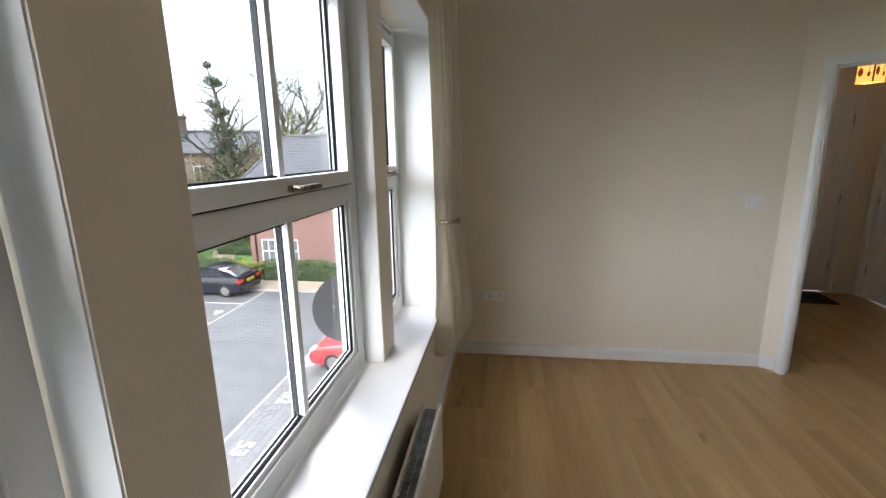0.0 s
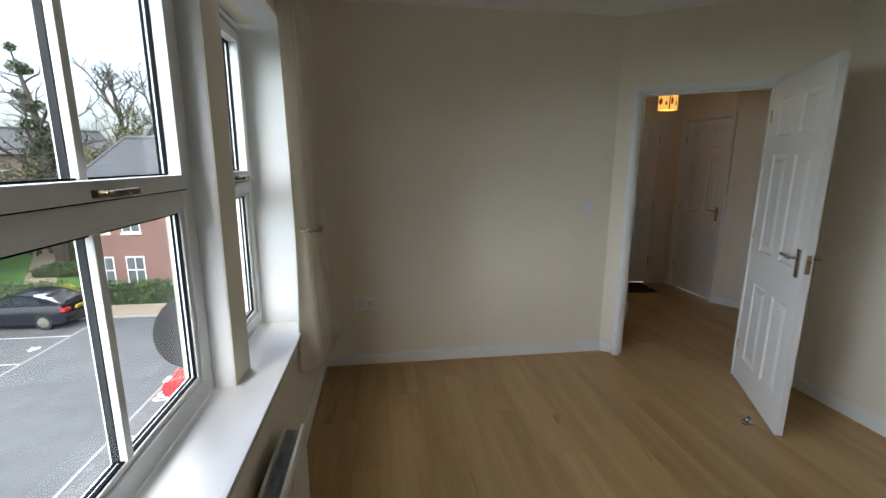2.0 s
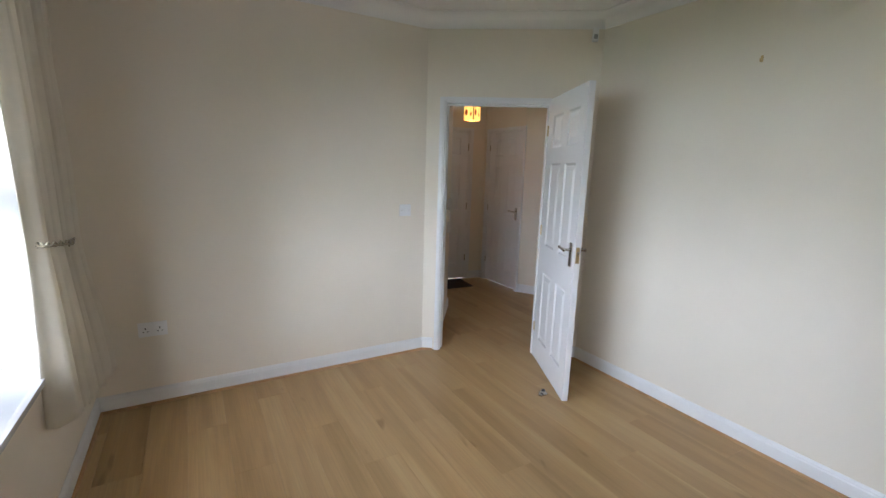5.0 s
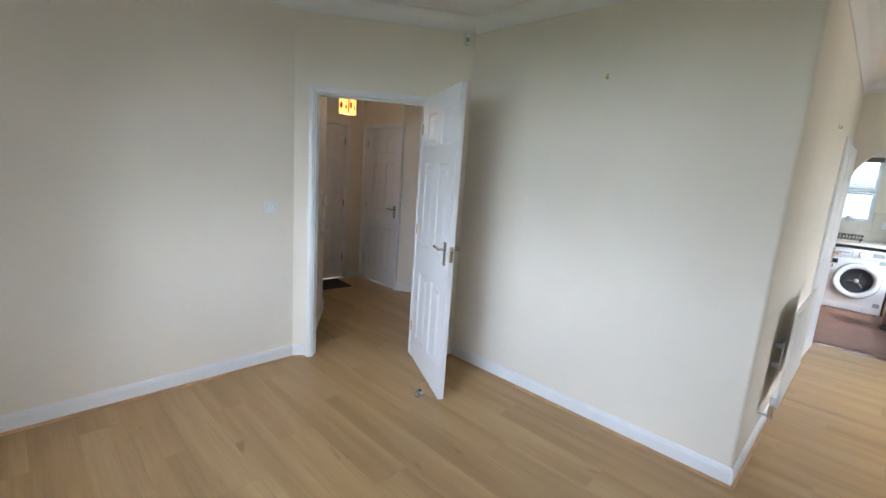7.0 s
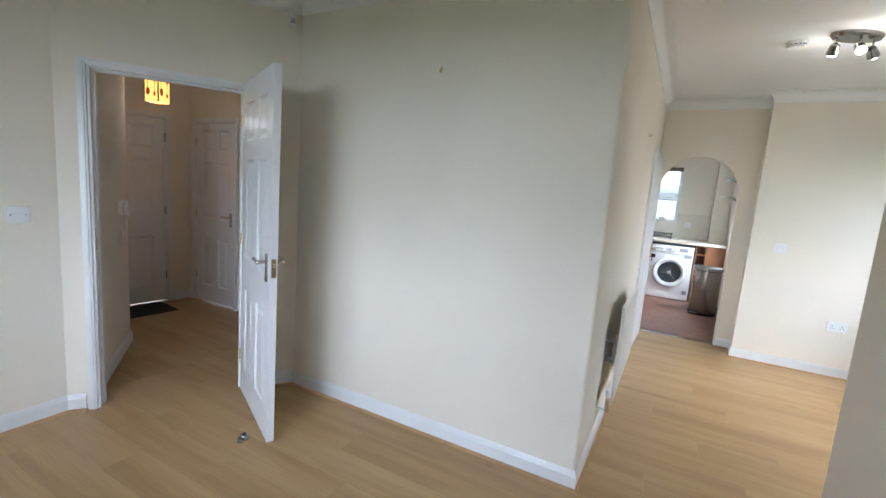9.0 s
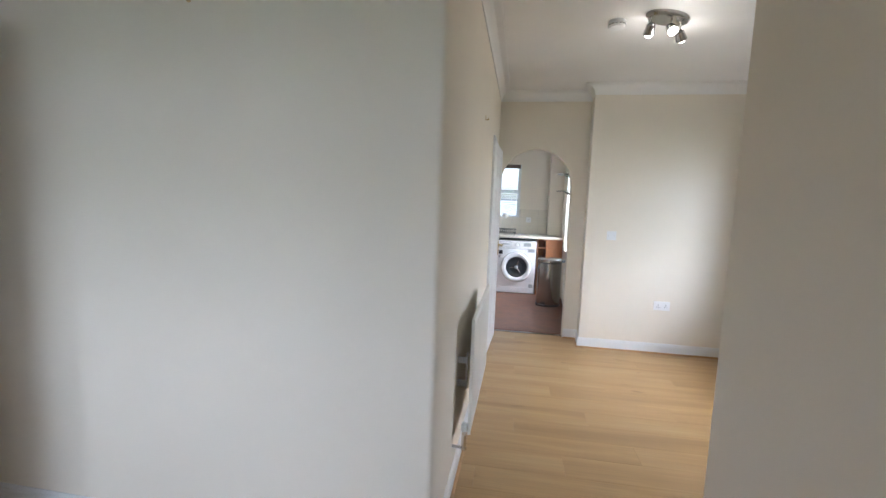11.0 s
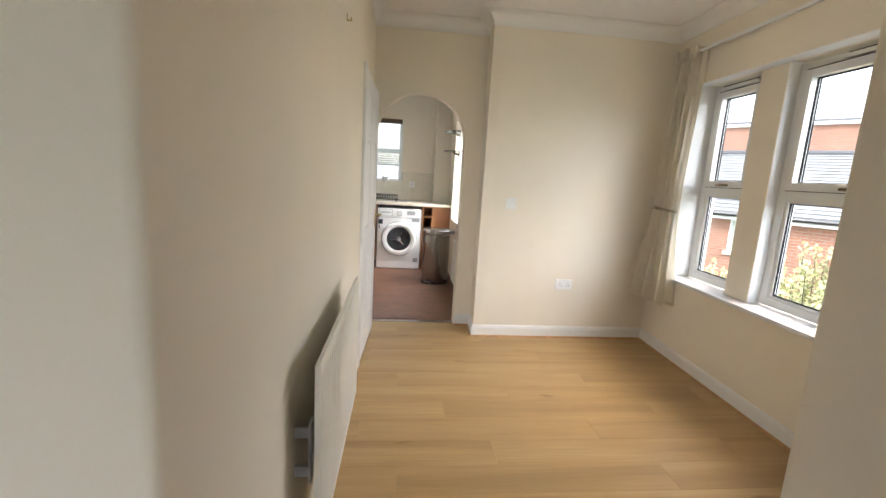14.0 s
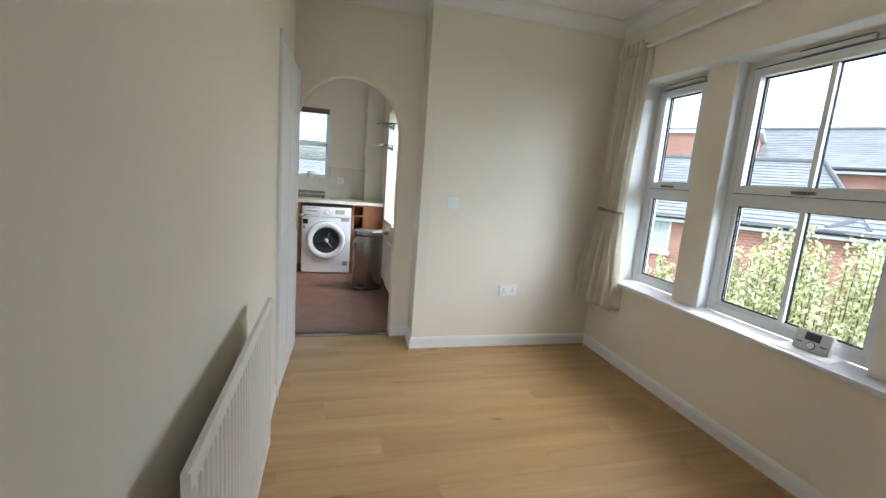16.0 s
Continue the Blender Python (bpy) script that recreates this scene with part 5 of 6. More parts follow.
bm = bmesh.new()
box(bm, -420, 420, -420, 420, G - 0.6, G - 0.04)
tagged(obj("ground", bm, GRASS), "mown lawn and grounds round the building", "ground", kind="structure")
bm = bmesh.new()
box(bm, -11.35, -6.0, -40, 20.3, G - 0.05, G)
road = tagged(obj("road", bm, TARMAC), "worn grey tarmac access road", "road", kind="structure")
bm = bmesh.new()
box(bm, -17.5, -11.35, -40, 20.3, G - 0.05, G - 0.002)
tagged(obj("road_bays", bm, BAYT), "tarmac parking bays opposite", "road", kind="structure")
bm = bmesh.new()
box(bm, -6.0, -0.6, -40, 20.3, G - 0.06, G - 0.012)
pave = tagged(obj("pavement", bm, surface("paver_joint", (0.09, 0.085, 0.08), 0.95)), "grey block-paved parking bays below the window", "pavement", kind="structure")
# unseen grey sheet, added so the lawn bounces no green into the rooms
bm = bmesh.new()
box(bm, -0.6, 40, -40, -1.9, G - 0.05, G - 0.01)
tagged(obj("pavement_bounce_sheet", bm, KERB), "unseen grey sheet added to keep the south bounce light neutral", "pavement", kind="structure")
bm = bmesh.new()
box(bm, -30, 6, 20.45, 22.0, G - 0.05, G + 0.06)
tagged(obj("pavement_path", bm, PATHM), "buff footpath in front of the hedge", "pavement", kind="structure")
bm = bmesh.new()
box(bm, -30, 6, 20.3, 20.45, G - 0.05, G + 0.09, bev=0.015)
tagged(obj("kerb", bm, KERB), "concrete kerb along the road's end", "kerb", kind="structure")
bm = bmesh.new()
rot = Matrix.Translation((-20.5, 30.5, 0)) @ Matrix.Rotation(radians(-58), 4, "Z")
box(bm, -16, 14, -0.7, 0.7, G - 0.05, G - 0.02, rot)
tagged(obj("pavement_garden", bm, PATHM), "pale path across the lawn", "pavement", kind="structure")
# bay lines
for nm, b in [("edge", (-11.42, -11.32, -40, 20.28)), ("edge", (-6.06, -5.97, -40, 20.28))] + [("bay", (-17, -11.42, y - 0.028, y + 0.028)) for y in (11.2, 13.6, 16.0, 18.4)]:
    bm = bmesh.new()
    box(bm, *b, G - 0.001, G + 0.003)
    tagged(obj("bay_line", bm, PAINT if nm == "bay" else KERB), "painted parking bay line" if nm == "bay" else "pale edging strip of the road", "road marking", kind="structure")


def number(text, x, y, rz, size=0.55):
    cu = bpy.data.curves.new("bay_number", "FONT")
    cu.body, cu.size, cu.extrude = text, size, 0.002
    cu.align_x, cu.align_y = "CENTER", "CENTER"
    ob = new("bay_number", cu)
    ob.matrix_world = pose(x, y, G + 0.004, 0, 0, rz)
    cu.materials.append(PAINT)
    cu.offset = 0.012
    return tagged(ob, "white painted parking bay number " + text, "road marking", kind="structure")


number("53", -5.45, 8.9, -90)
number("52", -5.45, 11.05, -90)
number("50", -5.75, 13.2, -90)
number("45", -11.85, 17.24, 90, 0.45)

# block pavers: the nearest ones are pieces of their own
pb = bmesh.new()
box(pb, 0.004, 0.196, 0.004, 0.096, -0.03, 0.0)
pm = bpy.data.meshes.new("paver")
pb.to_mesh(pm)
pb.free()
pm.materials.append(PAVER)
vs, fs = [], []
cnt = 0
for i in range(26):
    for j in range(70):
        x, y = -5.95 + i * 0.2, 7.6 + j * 0.1
        near = i < 9 and 8.3 < y < 11.6
        if near and cnt < 300:
            ob = new("paver", pm)
            ob.parent = pave
            ob.location = (x, y + (0.05 if i % 2 else 0), G)
            cnt += 1
            continue
        b = len(vs)
        o = 0.05 if i % 2 else 0
        vs += [(x + 0.004, y + o + 0.004, G), (x + 0.196, y + o + 0.004, G), (x + 0.196, y + o + 0.096, G), (x + 0.004, y + o + 0.096, G)]
        fs.append((b, b + 1, b + 2, b + 3))
me = bpy.data.meshes.new("pavers")
me.from_pydata(vs, [], fs)
me.materials.append(PAVERJ)
ob = new("pavers", me)
ob.parent = pave
tagged(ob, "grey concrete block pavers", "", kind="stuff")


def leaves(bm_data, centre, spread, n, size, rg, flat=0.0):
    """Adds n small two-triangle leaves round a centre."""
    V, F = bm_data
    for _ in range(n):
        while True:
            p = Vector((rg.uniform(-1, 1), rg.uniform(-1, 1), rg.uniform(-1, 1)))
            if p.length < 1:
                break
        p = Vector(centre) + Vector((p.x * spread[0], p.y * spread[1], p.z * spread[2]))
        a = Vector((rg.gauss(0, 1), rg.gauss(0, 1), rg.gauss(0, 1) * (1 - flat))).normalized()
        b = a.cross(Vector((rg.gauss(0, 1), rg.gauss(0, 1), rg.gauss(0, 1)))).normalized()
        s = size * rg.uniform(0.6, 1.3)
        i = len(V)
        V += [tuple(p - a * s), tuple(p + b * s * 0.5), tuple(p + a * s), tuple(p - b * s * 0.5)]
        F.append((i, i + 1, i + 2, i + 3))


def foliage(name, data, material, parent, label=""):
    me = bpy.data.meshes.new(name)
    me.from_pydata(data[0], [], data[1])
    me.materials.append(material)
    ob = new(name, me)
    ob.parent = parent
    if label:
        tagged(ob, label)
    return ob


def limb(data, p, q, r0, r1, seg=5):
    """One tapered length of a branch."""
    V, F = data
    d = (q - p).normalized()
    u = d.orthogonal().normalized()
    w = d.cross(u)
    k = len(V)
    for c, r in ((p, r0), (q, r1)):
        for i in range(seg):
            a = 2 * math.pi * i / seg
            V.append(tuple(c + (u * math.cos(a) + w * math.sin(a)) * r))
    for i in range(seg):
        j = (i + 1) % seg
        F.append((k + i, k + j, k + seg + j, k + seg + i))


def branches(data, p, d, r, length, depth, rg, tips, bend=0.25, fork=3, droop=0.06, thin=0.56):
    """Tapered limbs that fork."""
    q = Vector(p)
    dd = Vector(d).normalized()
    for i in range(4):
        nd = (dd + Vector((rg.gauss(0, bend), rg.gauss(0, bend), rg.gauss(0, bend * 0.6))) * 0.6 + Vector((0, 0, droop))).normalized()
        e = q + nd * (length / 4)
        r0, r1 = r * (1 - 0.12 * i), r * (1 - 0.12 * (i + 1))
        limb(data, q, e, r0, r1, 6 if depth > 2 else 4)
        q, dd = e, nd
        if depth > 0 and i >= 1 and rg.random() < 0.75:
            s = (dd + Vector((rg.gauss(0, 0.8), rg.gauss(0, 0.8), rg.gauss(0.05, 0.4)))).normalized()
            branches(data, q, s, r1 * (thin + 0.04), length * rg.uniform(0.5, 0.75), depth - 1, rg, tips, bend, fork, droop, thin)
    tips.append(q.copy())
    if depth > 0:
        for _ in range(fork - 1):
            s = (dd + Vector((rg.gauss(0, 0.65), rg.gauss(0, 0.65), rg.gauss(0.05, 0.35)))).normalized()
            branches(data, q, s, r * thin, length * rg.uniform(0.5, 0.75), depth - 1, rg, tips, bend, fork, droop, thin)


def hedge(name, x0, x1, y0, y1, h, label, material=None, dense=260, seed=1, m=None, core=None):
    rg = random.Random(seed)
    e = empty(name, m or pose(0, 0, G - 0.04), label, "hedge")
    bm = bmesh.new()
    nx, ny = max(3, int((x1 - x0) / 0.4)), max(3, int((y1 - y0) / 0.4))
    box(bm, x0 + 0.1, x1 - 0.1, y0 + 0.1, y1 - 0.1, 0, h - 0.1)
    bmesh.ops.subdivide_edges(bm, edges=list(bm.edges), cuts=8, use_grid_fill=True)
    for v in bm.verts:
        v.co += Vector(noise.noise_vector(v.co * 1.7)) * 0.14
    # near-black core: the shade between the leaves is put into its colour
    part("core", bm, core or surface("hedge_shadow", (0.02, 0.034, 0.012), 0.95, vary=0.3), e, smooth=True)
    data = ([], [])
    area = (x1 - x0) * (y1 - y0) + 2 * h * ((x1 - x0) + (y1 - y0))
    for _ in range(int(area * dense / 10)):
        f = rg.random() * area
        if f < (x1 - x0) * (y1 - y0):
            p = (rg.uniform(x0, x1), rg.uniform(y0, y1), h)
        elif f < (x1 - x0) * (y1 - y0) + 2 * h * (x1 - x0):
            p = (rg.uniform(x0, x1), rg.choice((y0, y1)), rg.uniform(0.03, h))
        else:
            p = (rg.choice((x0, x1)), rg.uniform(y0, y1), rg.uniform(0.03, h))
        k = Vector(noise.noise_vector(Vector(p) * 1.1)) * 0.16
        leaves(data, Vector(p) + k, (0.12, 0.12, 0.10), 8, 0.055, rg)
    foliage("leaves", data, material or LEAFM, e)
    return e


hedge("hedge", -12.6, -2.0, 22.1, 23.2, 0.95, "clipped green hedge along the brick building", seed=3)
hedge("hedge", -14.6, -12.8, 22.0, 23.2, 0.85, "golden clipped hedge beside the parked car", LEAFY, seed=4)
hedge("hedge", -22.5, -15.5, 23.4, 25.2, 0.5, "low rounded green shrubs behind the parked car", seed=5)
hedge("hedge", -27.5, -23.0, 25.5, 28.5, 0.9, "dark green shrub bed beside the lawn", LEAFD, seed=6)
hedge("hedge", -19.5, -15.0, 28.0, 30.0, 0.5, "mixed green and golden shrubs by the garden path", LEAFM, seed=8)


def house_window(parent, x, z, w, h, panes=2, y=0.0, sill=True):
    wd = quick("window", UPVC, parent, (x, x + w, y - 0.02, y + 0.05, z, z + h))
    for i in range(panes):
        a = x + 0.05 + (w - 0.05) * i / panes
        b = x + (w - 0.05) * (i + 1) / panes
        for c, d in ((z + 0.06, z + h * 0.52), (z + h * 0.56, z + h - 0.06)):
            quick("pane", WINDK, wd, (a, b, y - 0.026, y - 0.018, c, d))
    if sill:
        quick("sill", surface("pale_stone_sill", (0.55, 0.52, 0.46), 0.8), wd, (x - 0.06, x + w + 0.06, y - 0.08, y + 0.02, z - 0.1, z))


def slates(name, parent, corners, step=0.22, width=0.28):
    """Overlapping slates on a slope given by eave left, eave right, ridge right, ridge left."""
    A, B, C, D = (Vector(c) for c in corners)
    up = ((D + C) / 2 - (A + B) / 2)
    nrm = (B - A).cross(D - A).normalized()
    rows = max(2, int(up.length / step))
    V, F = [], []
    for r in range(rows):
        t0, t1 = r / rows, min(1, (r + 1.12) / rows)
        L0, R0, L1, R1 = A.lerp(D, t0), B.lerp(C, t0), A.lerp(D, t1), B.lerp(C, t1)
        n = max(1, int((R0 - L0).length / width))
        for i in range(n):
            o = 0.5 if r % 2 else 0.0
            a, b = max(0, min(1, (i - o + 0.015) / n)), max(0, min(1, (i + 1 - o - 0.015) / n))
            if i == n - 1:
                b = 1
            k = len(V)
            q = [L0.lerp(R0, a) + nrm * 0.035, L0.lerp(R0, b) + nrm * 0.035, L1.lerp(R1, b) + nrm * 0.012, L1.lerp(R1, a) + nrm * 0.012]
            low = [L0.lerp(R0, a) + nrm * 0.02, L0.lerp(R0, b) + nrm * 0.02]
            V += [tuple(v) for v in q + low]
            F += [(k, k + 1, k + 2, k + 3), (k + 4, k + 5, k + 1, k)]
    me = bpy.data.meshes.new(name)
    me.from_pydata(V, [], F)
    me.materials.append(SLATE)
    ob = new(name, me)
    ob.parent = parent
    tagged(ob, "overlapping blue-grey roof slates", kind="stuff")
    return ob


def building(name, m, w, d, h, rise, label, brick, wins=(), hip=2.5, fascia=True, z0=0.0, over=0.3, fine=True):
    """Front wall along x at y 0, depth along y, slate roof with its ridge along x."""
    e = empty(name, m, label, "building")
    bm = bmesh.new()
    box(bm, 0, w, 0, d, z0, h)
    part("wall", bm, brick, e)
    o = over
    A, B, C, D = (-o, -o, h), (w + o, -o, h), (w + o, d + o, h), (-o, d + o, h)
    R1, R2 = (hip, d / 2, h + rise), (w - hip, d / 2, h + rise)
    bm = bmesh.new()
    v = [bm.verts.new(p) for p in (A, B, C, D, R1, R2)]
    for f in ((0, 1, 5, 4), (1, 2, 5), (2, 3, 4, 5), (3, 0, 4), (3, 2, 1, 0)):
        bm.faces.new([v[i] for i in f])
    rf = part("roof", bm, SLATE, e, "blue-grey slate roof")
    if fine:
        slates("slates", rf, (A, B, R2, R1))
        slates("slates", rf, (D, A, R1, R1))
    bm = bmesh.new()
    tube(bm, Vector(R1) + Vector((0, 0, 0.03)), Vector(R2) + Vector((0, 0, 0.03)), 0.09, seg=8)
    tube(bm, Vector(A) + Vector((0, 0, 0.03)), Vector(R1) + Vector((0, 0, 0.03)), 0.07, seg=8)
    tube(bm, Vector(B) + Vector((0, 0, 0.03)), Vector(R2) + Vector((0, 0, 0.03)), 0.07, seg=8)
    part("ridge_tiles", bm, surface("ridge_tile", (0.10, 0.10, 0.105), 0.8), rf)
    if fascia:
        quick("fascia", UPVC, e, (-o + 0.02, w + o - 0.02, -o + 0.02, -o + 0.05, h - 0.18, h - 0.03))
        bm = bmesh.new()
        tube(bm, (-o, -o - 0.05, h - 0.04), (w + o, -o - 0.05, h - 0.04), 0.06, seg=8)
        part("gutter", bm, DARK, e, "black gutter")
    for wn_ in wins:
        house_window(e, *wn_)
    return e


# opposite, across the car park
b1 = building("apartment_building", pose(-14.1, 23.8, G), 22, 9, 5.2, 2.75, "two-storey red brick building with a slate roof", BRICKA,
              [(0.7, 0.5, 0.85, 1.5, 2), (2.1, 0.5, 0.85, 1.5, 2), (0.7, 3.2, 0.85, 1.45, 2), (2.1, 3.2, 0.85, 1.45, 2), (5.6, 0.5, 0.85, 1.5, 2), (5.6, 3.2, 0.85, 1.45, 2), (8.3, 0.5, 1.5, 1.5, 2), (8.3, 3.2, 1.5, 1.45, 2)], hip=0.5)
bm = bmesh.new()
tube(bm, (0.35, -0.06, 0), (0.35, -0.06, 5.5), 0.045, seg=8)
part("downpipe", bm, DARK, b1, "dark downpipe")

# gabled house further left, its gable towards the flat
e = empty("gabled_house", pose(-22.2, 22.4, G, 0, 0, 99), "red brick gabled house with white barge boards", "house")
bm = bmesh.new()
prof = [(0, 0), (8, 0), (8, 7.05), (4, 10.6), (0, 7.05)]
f, bk = [bm.verts.new((x, 0, z)) for x, z in prof], [bm.verts.new((x, 10, z)) for x, z in prof]
bm.faces.new(f), bm.faces.new(bk[::-1])
for i in range(5):
    j = (i + 1) % 5
    bm.faces.new((f[j], f[i], bk[i], bk[j]))
bmesh.ops.recalc_face_normals(bm, faces=bm.faces)
part("wall", bm, BRICKB, e)
for sx in (0, 1):
    bm = bmesh.new()
    a, b = (Vector((-0.35, 0, 6.75)), Vector((4, 0, 10.65))) if sx == 0 else (Vector((8.35, 0, 6.75)), Vector((4, 0, 10.65)))
    q = [a, b]
    vs_ = []
    for yy in (-0.35, 10.2):
        for p in q:
            for dz in (0.0, 0.16):
                vs_.append(bm.verts.new((p.x, yy, p.z + dz)))
    for fc in ((0, 1, 3, 2), (4, 6, 7, 5), (1, 5, 7, 3), (0, 2, 6, 4), (0, 4, 5, 1), (2, 3, 7, 6)):
        bm.faces.new([vs_[i] for i in fc])
    bmesh.ops.recalc_face_normals(bm, faces=bm.faces)
    part("roof", bm, SLATE, e, "slate roof slope")
    bm = bmesh.new()
    vs_ = []
    for yy in (-0.40, -0.351):
        for p in q:
            for dz in (-0.16, 0.12):
                vs_.append(bm.verts.new((p.x, yy, p.z + dz)))
    for fc in ((0, 1, 3, 2), (4, 6, 7, 5), (1, 5, 7, 3), (0, 2, 6, 4), (0, 4, 5, 1), (2, 3, 7, 6)):
        bm.faces.new([vs_[i] for i in fc])
    bmesh.ops.recalc_face_normals(bm, faces=bm.faces)
    part("barge_board", bm, UPVC, e, "white barge board")
for x in (1.2, 3.4, 5.3):
    for z in (2.6, 5.55):
        house_window(e, x, z, 1.05, 1.3, 2)

# stone house beyond, with its chimney
b3 = building("stone_house", pose(-30.2, 32.6, G, 0, 0, 37), 12, 6, 7.1, 1.95, "far stone house with a slate roof and chimney", STONE,
              [(5.0, 1.4, 1.0, 1.5, 2), (7.6, 1.4, 1.0, 1.5, 2), (5.0, 4.6, 1.0, 1.4, 2), (7.6, 4.6, 1.0, 1.4, 2), (10.2, 4.6, 1.0, 1.4, 2), (10.2, 1.4, 1.0, 1.5, 2)], hip=0.3, fascia=False, fine=False)
quick("chimney", BARK, b3, (4.0, 4.9, 2.6, 3.5, 8.4, 10.2), (3.9, 5.0, 2.5, 3.6, 10.2, 10.4))
for x in (4.25, 4.75):
    bm = bmesh.new()
    tube(bm, (x, 3.05, 10.4), (x, 3.05, 10.7), 0.12, 0.11, seg=10)
    part("chimney_pot", bm, STONE, b3)

# ivy-clad tree with mistletoe, and a bare tree behind
rg = random.Random(11)
e = empty("ivy_tree", pose(-20.6, 32.6, G), "tall bare tree clad in ivy with clumps of mistletoe", "tree")
wood = ([], [])
tips = []
trunk_pts = [Vector((0, 0, 0)), Vector((0.1, 0, 3)), Vector((-0.1, 0.1, 6)), Vector((-0.2, 0.1, 8.3)), Vector((-0.5, 0.1, 10.4)), Vector((-0.85, 0.1, 12.2)), Vector((-1.05, 0, 13.4))]
radii = [0.5, 0.42, 0.34, 0.26, 0.17, 0.09, 0.03]
for a, b, r0, r1 in zip(trunk_pts, trunk_pts[1:], radii, radii[1:]):
    limb(wood, a, b, r0, r1, 10)
for n_ in range(22):
    z = 4.2 + n_ * 0.36
    ang, ln, up = rg.choice((rg.uniform(-40, 50), rg.uniform(140, 230))), rg.uniform(1.3, 2.3) * (1.15 - 0.05 * n_ * 0.6), rg.uniform(0.1, 0.6)
    k = next(i for i in range(6) if trunk_pts[i + 1].z >= z)
    t = (z - trunk_pts[k].z) / (trunk_pts[k + 1].z - trunk_pts[k].z)
    p = trunk_pts[k].lerp(trunk_pts[k + 1], t)
    branches(wood, p, (math.cos(radians(ang)) * 0.83, math.sin(radians(ang)) * 0.56, up), 0.075, ln, 2, rg, tips, 0.3, 2, 0.03)
for z, dx, ln in ((5.2, 1.0, 2.9), (6.4, 0.9, 2.7), (7.2, -0.9, 2.1), (7.9, 0.8, 2.3), (5.8, -1.0, 2.4), (8.8, 0.6, 1.8)):
    p = Vector((-0.15, 0.05, z))
    branches(wood, p, (dx * 0.9, -0.4, 0.75), 0.13, ln, 3, rg, tips, 0.3, 2, 0.03)
foliage("trunk", wood, BARK, e)
data = ([], [])
for k in range(150):
    z = rg.uniform(0.2, 1) ** 0.8 * 9.2
    i = min(5, max(0, next(i for i in range(6) if trunk_pts[i + 1].z >= z)))
    t = (z - trunk_pts[i].z) / (trunk_pts[i + 1].z - trunk_pts[i].z)
    p = trunk_pts[i].lerp(trunk_pts[i + 1], t)
    s = 0.35 + 0.5 * max(0, 1 - abs(z - 6) / 4)
    leaves(data, p + Vector((rg.gauss(0, s * 0.7), rg.gauss(0, s * 0.7), 0)), (0.3, 0.3, 0.4), 22, 0.11, rg)
for p in rg.sample(tips, min(len(tips), 120)):
    if p.z < 9:
        leaves(data, p, (0.35, 0.35, 0.3), 9, 0.08, rg)
foliage("ivy", data, LEAFD, e, "dark ivy round the trunk")
data = ([], [])
for c, r in (((-1.05, 0, 13.5), 0.36), ((-0.75, -0.1, 12.3), 0.62), ((-0.35, 0, 12.15), 0.4), ((-0.85, 0.0, 10.7), 0.5), ((-0.5, 0, 10.0), 0.55), ((-0.05, 0, 10.1), 0.4)):
    leaves(data, c, (r, r, r * 0.75), int(700 * r), 0.085, rg)
foliage("mistletoe", data, MISTL, e, "rounded clumps of mistletoe")


def scrub(name, m, spread, n, label, material, seed, size=0.13):
    rr = random.Random(seed)
    e = empty(name, m, label, "tree")
    wd, tp = ([], []), []
    for _ in range(9):
        a = rr.uniform(0, 6.28)
        branches(wd, (rr.uniform(-1, 1) * spread[0] * 0.7, rr.uniform(-1, 1) * spread[1] * 0.7, 0), (math.cos(a) * 0.35, math.sin(a) * 0.35, 1), 0.08, spread[2] * 0.6, 2, rr, tp, 0.3, 2)
    foliage("trunk", wd, BARK, e)
    dt = ([], [])
    for p in tp:
        leaves(dt, p, (0.55, 0.55, 0.5), n, size, rr)
    foliage("crown", dt, material, e)
    return e


scrub("scrub_tree", pose(-19.0, 33.4, G), (2.6, 2, 6.2), 44, "budding scrubby trees behind the car park", TWIG, 21, 0.10)
scrub("scrub_tree", pose(-16.6, 38.0, G), (3.0, 2, 7.9), 34, "budding scrubby trees behind the slate roof", TWIG, 22, 0.11)
scrub("scrub_tree", pose(-22.9, 36.0, G), (2.6, 2, 5.4), 34, "budding scrubby trees beyond the lawn", TWIG, 25, 0.10)
scrub("scrub_tree", pose(-19.5, 47.0, G), (6, 3, 9.6), 40, "green budding trees on the skyline", LEAFG, 23, 0.13)
scrub("scrub_tree", pose(-26.0, 50.0, G), (5, 3, 8.6), 36, "green budding trees on the skyline", LEAFG, 24, 0.13)
rg = random.Random(15)
e = empty("bare_tree", pose(-21.9, 45.6, G), "leafless tree with fine branches against the sky", "tree")
wood, tips = ([], []), []
branches(wood, (0, 0, 0), (0, 0, 1), 0.40, 6.6, 5, rg, tips, 0.16, 3, 0.06, 0.64)
foliage("trunk", wood, BARK, e)


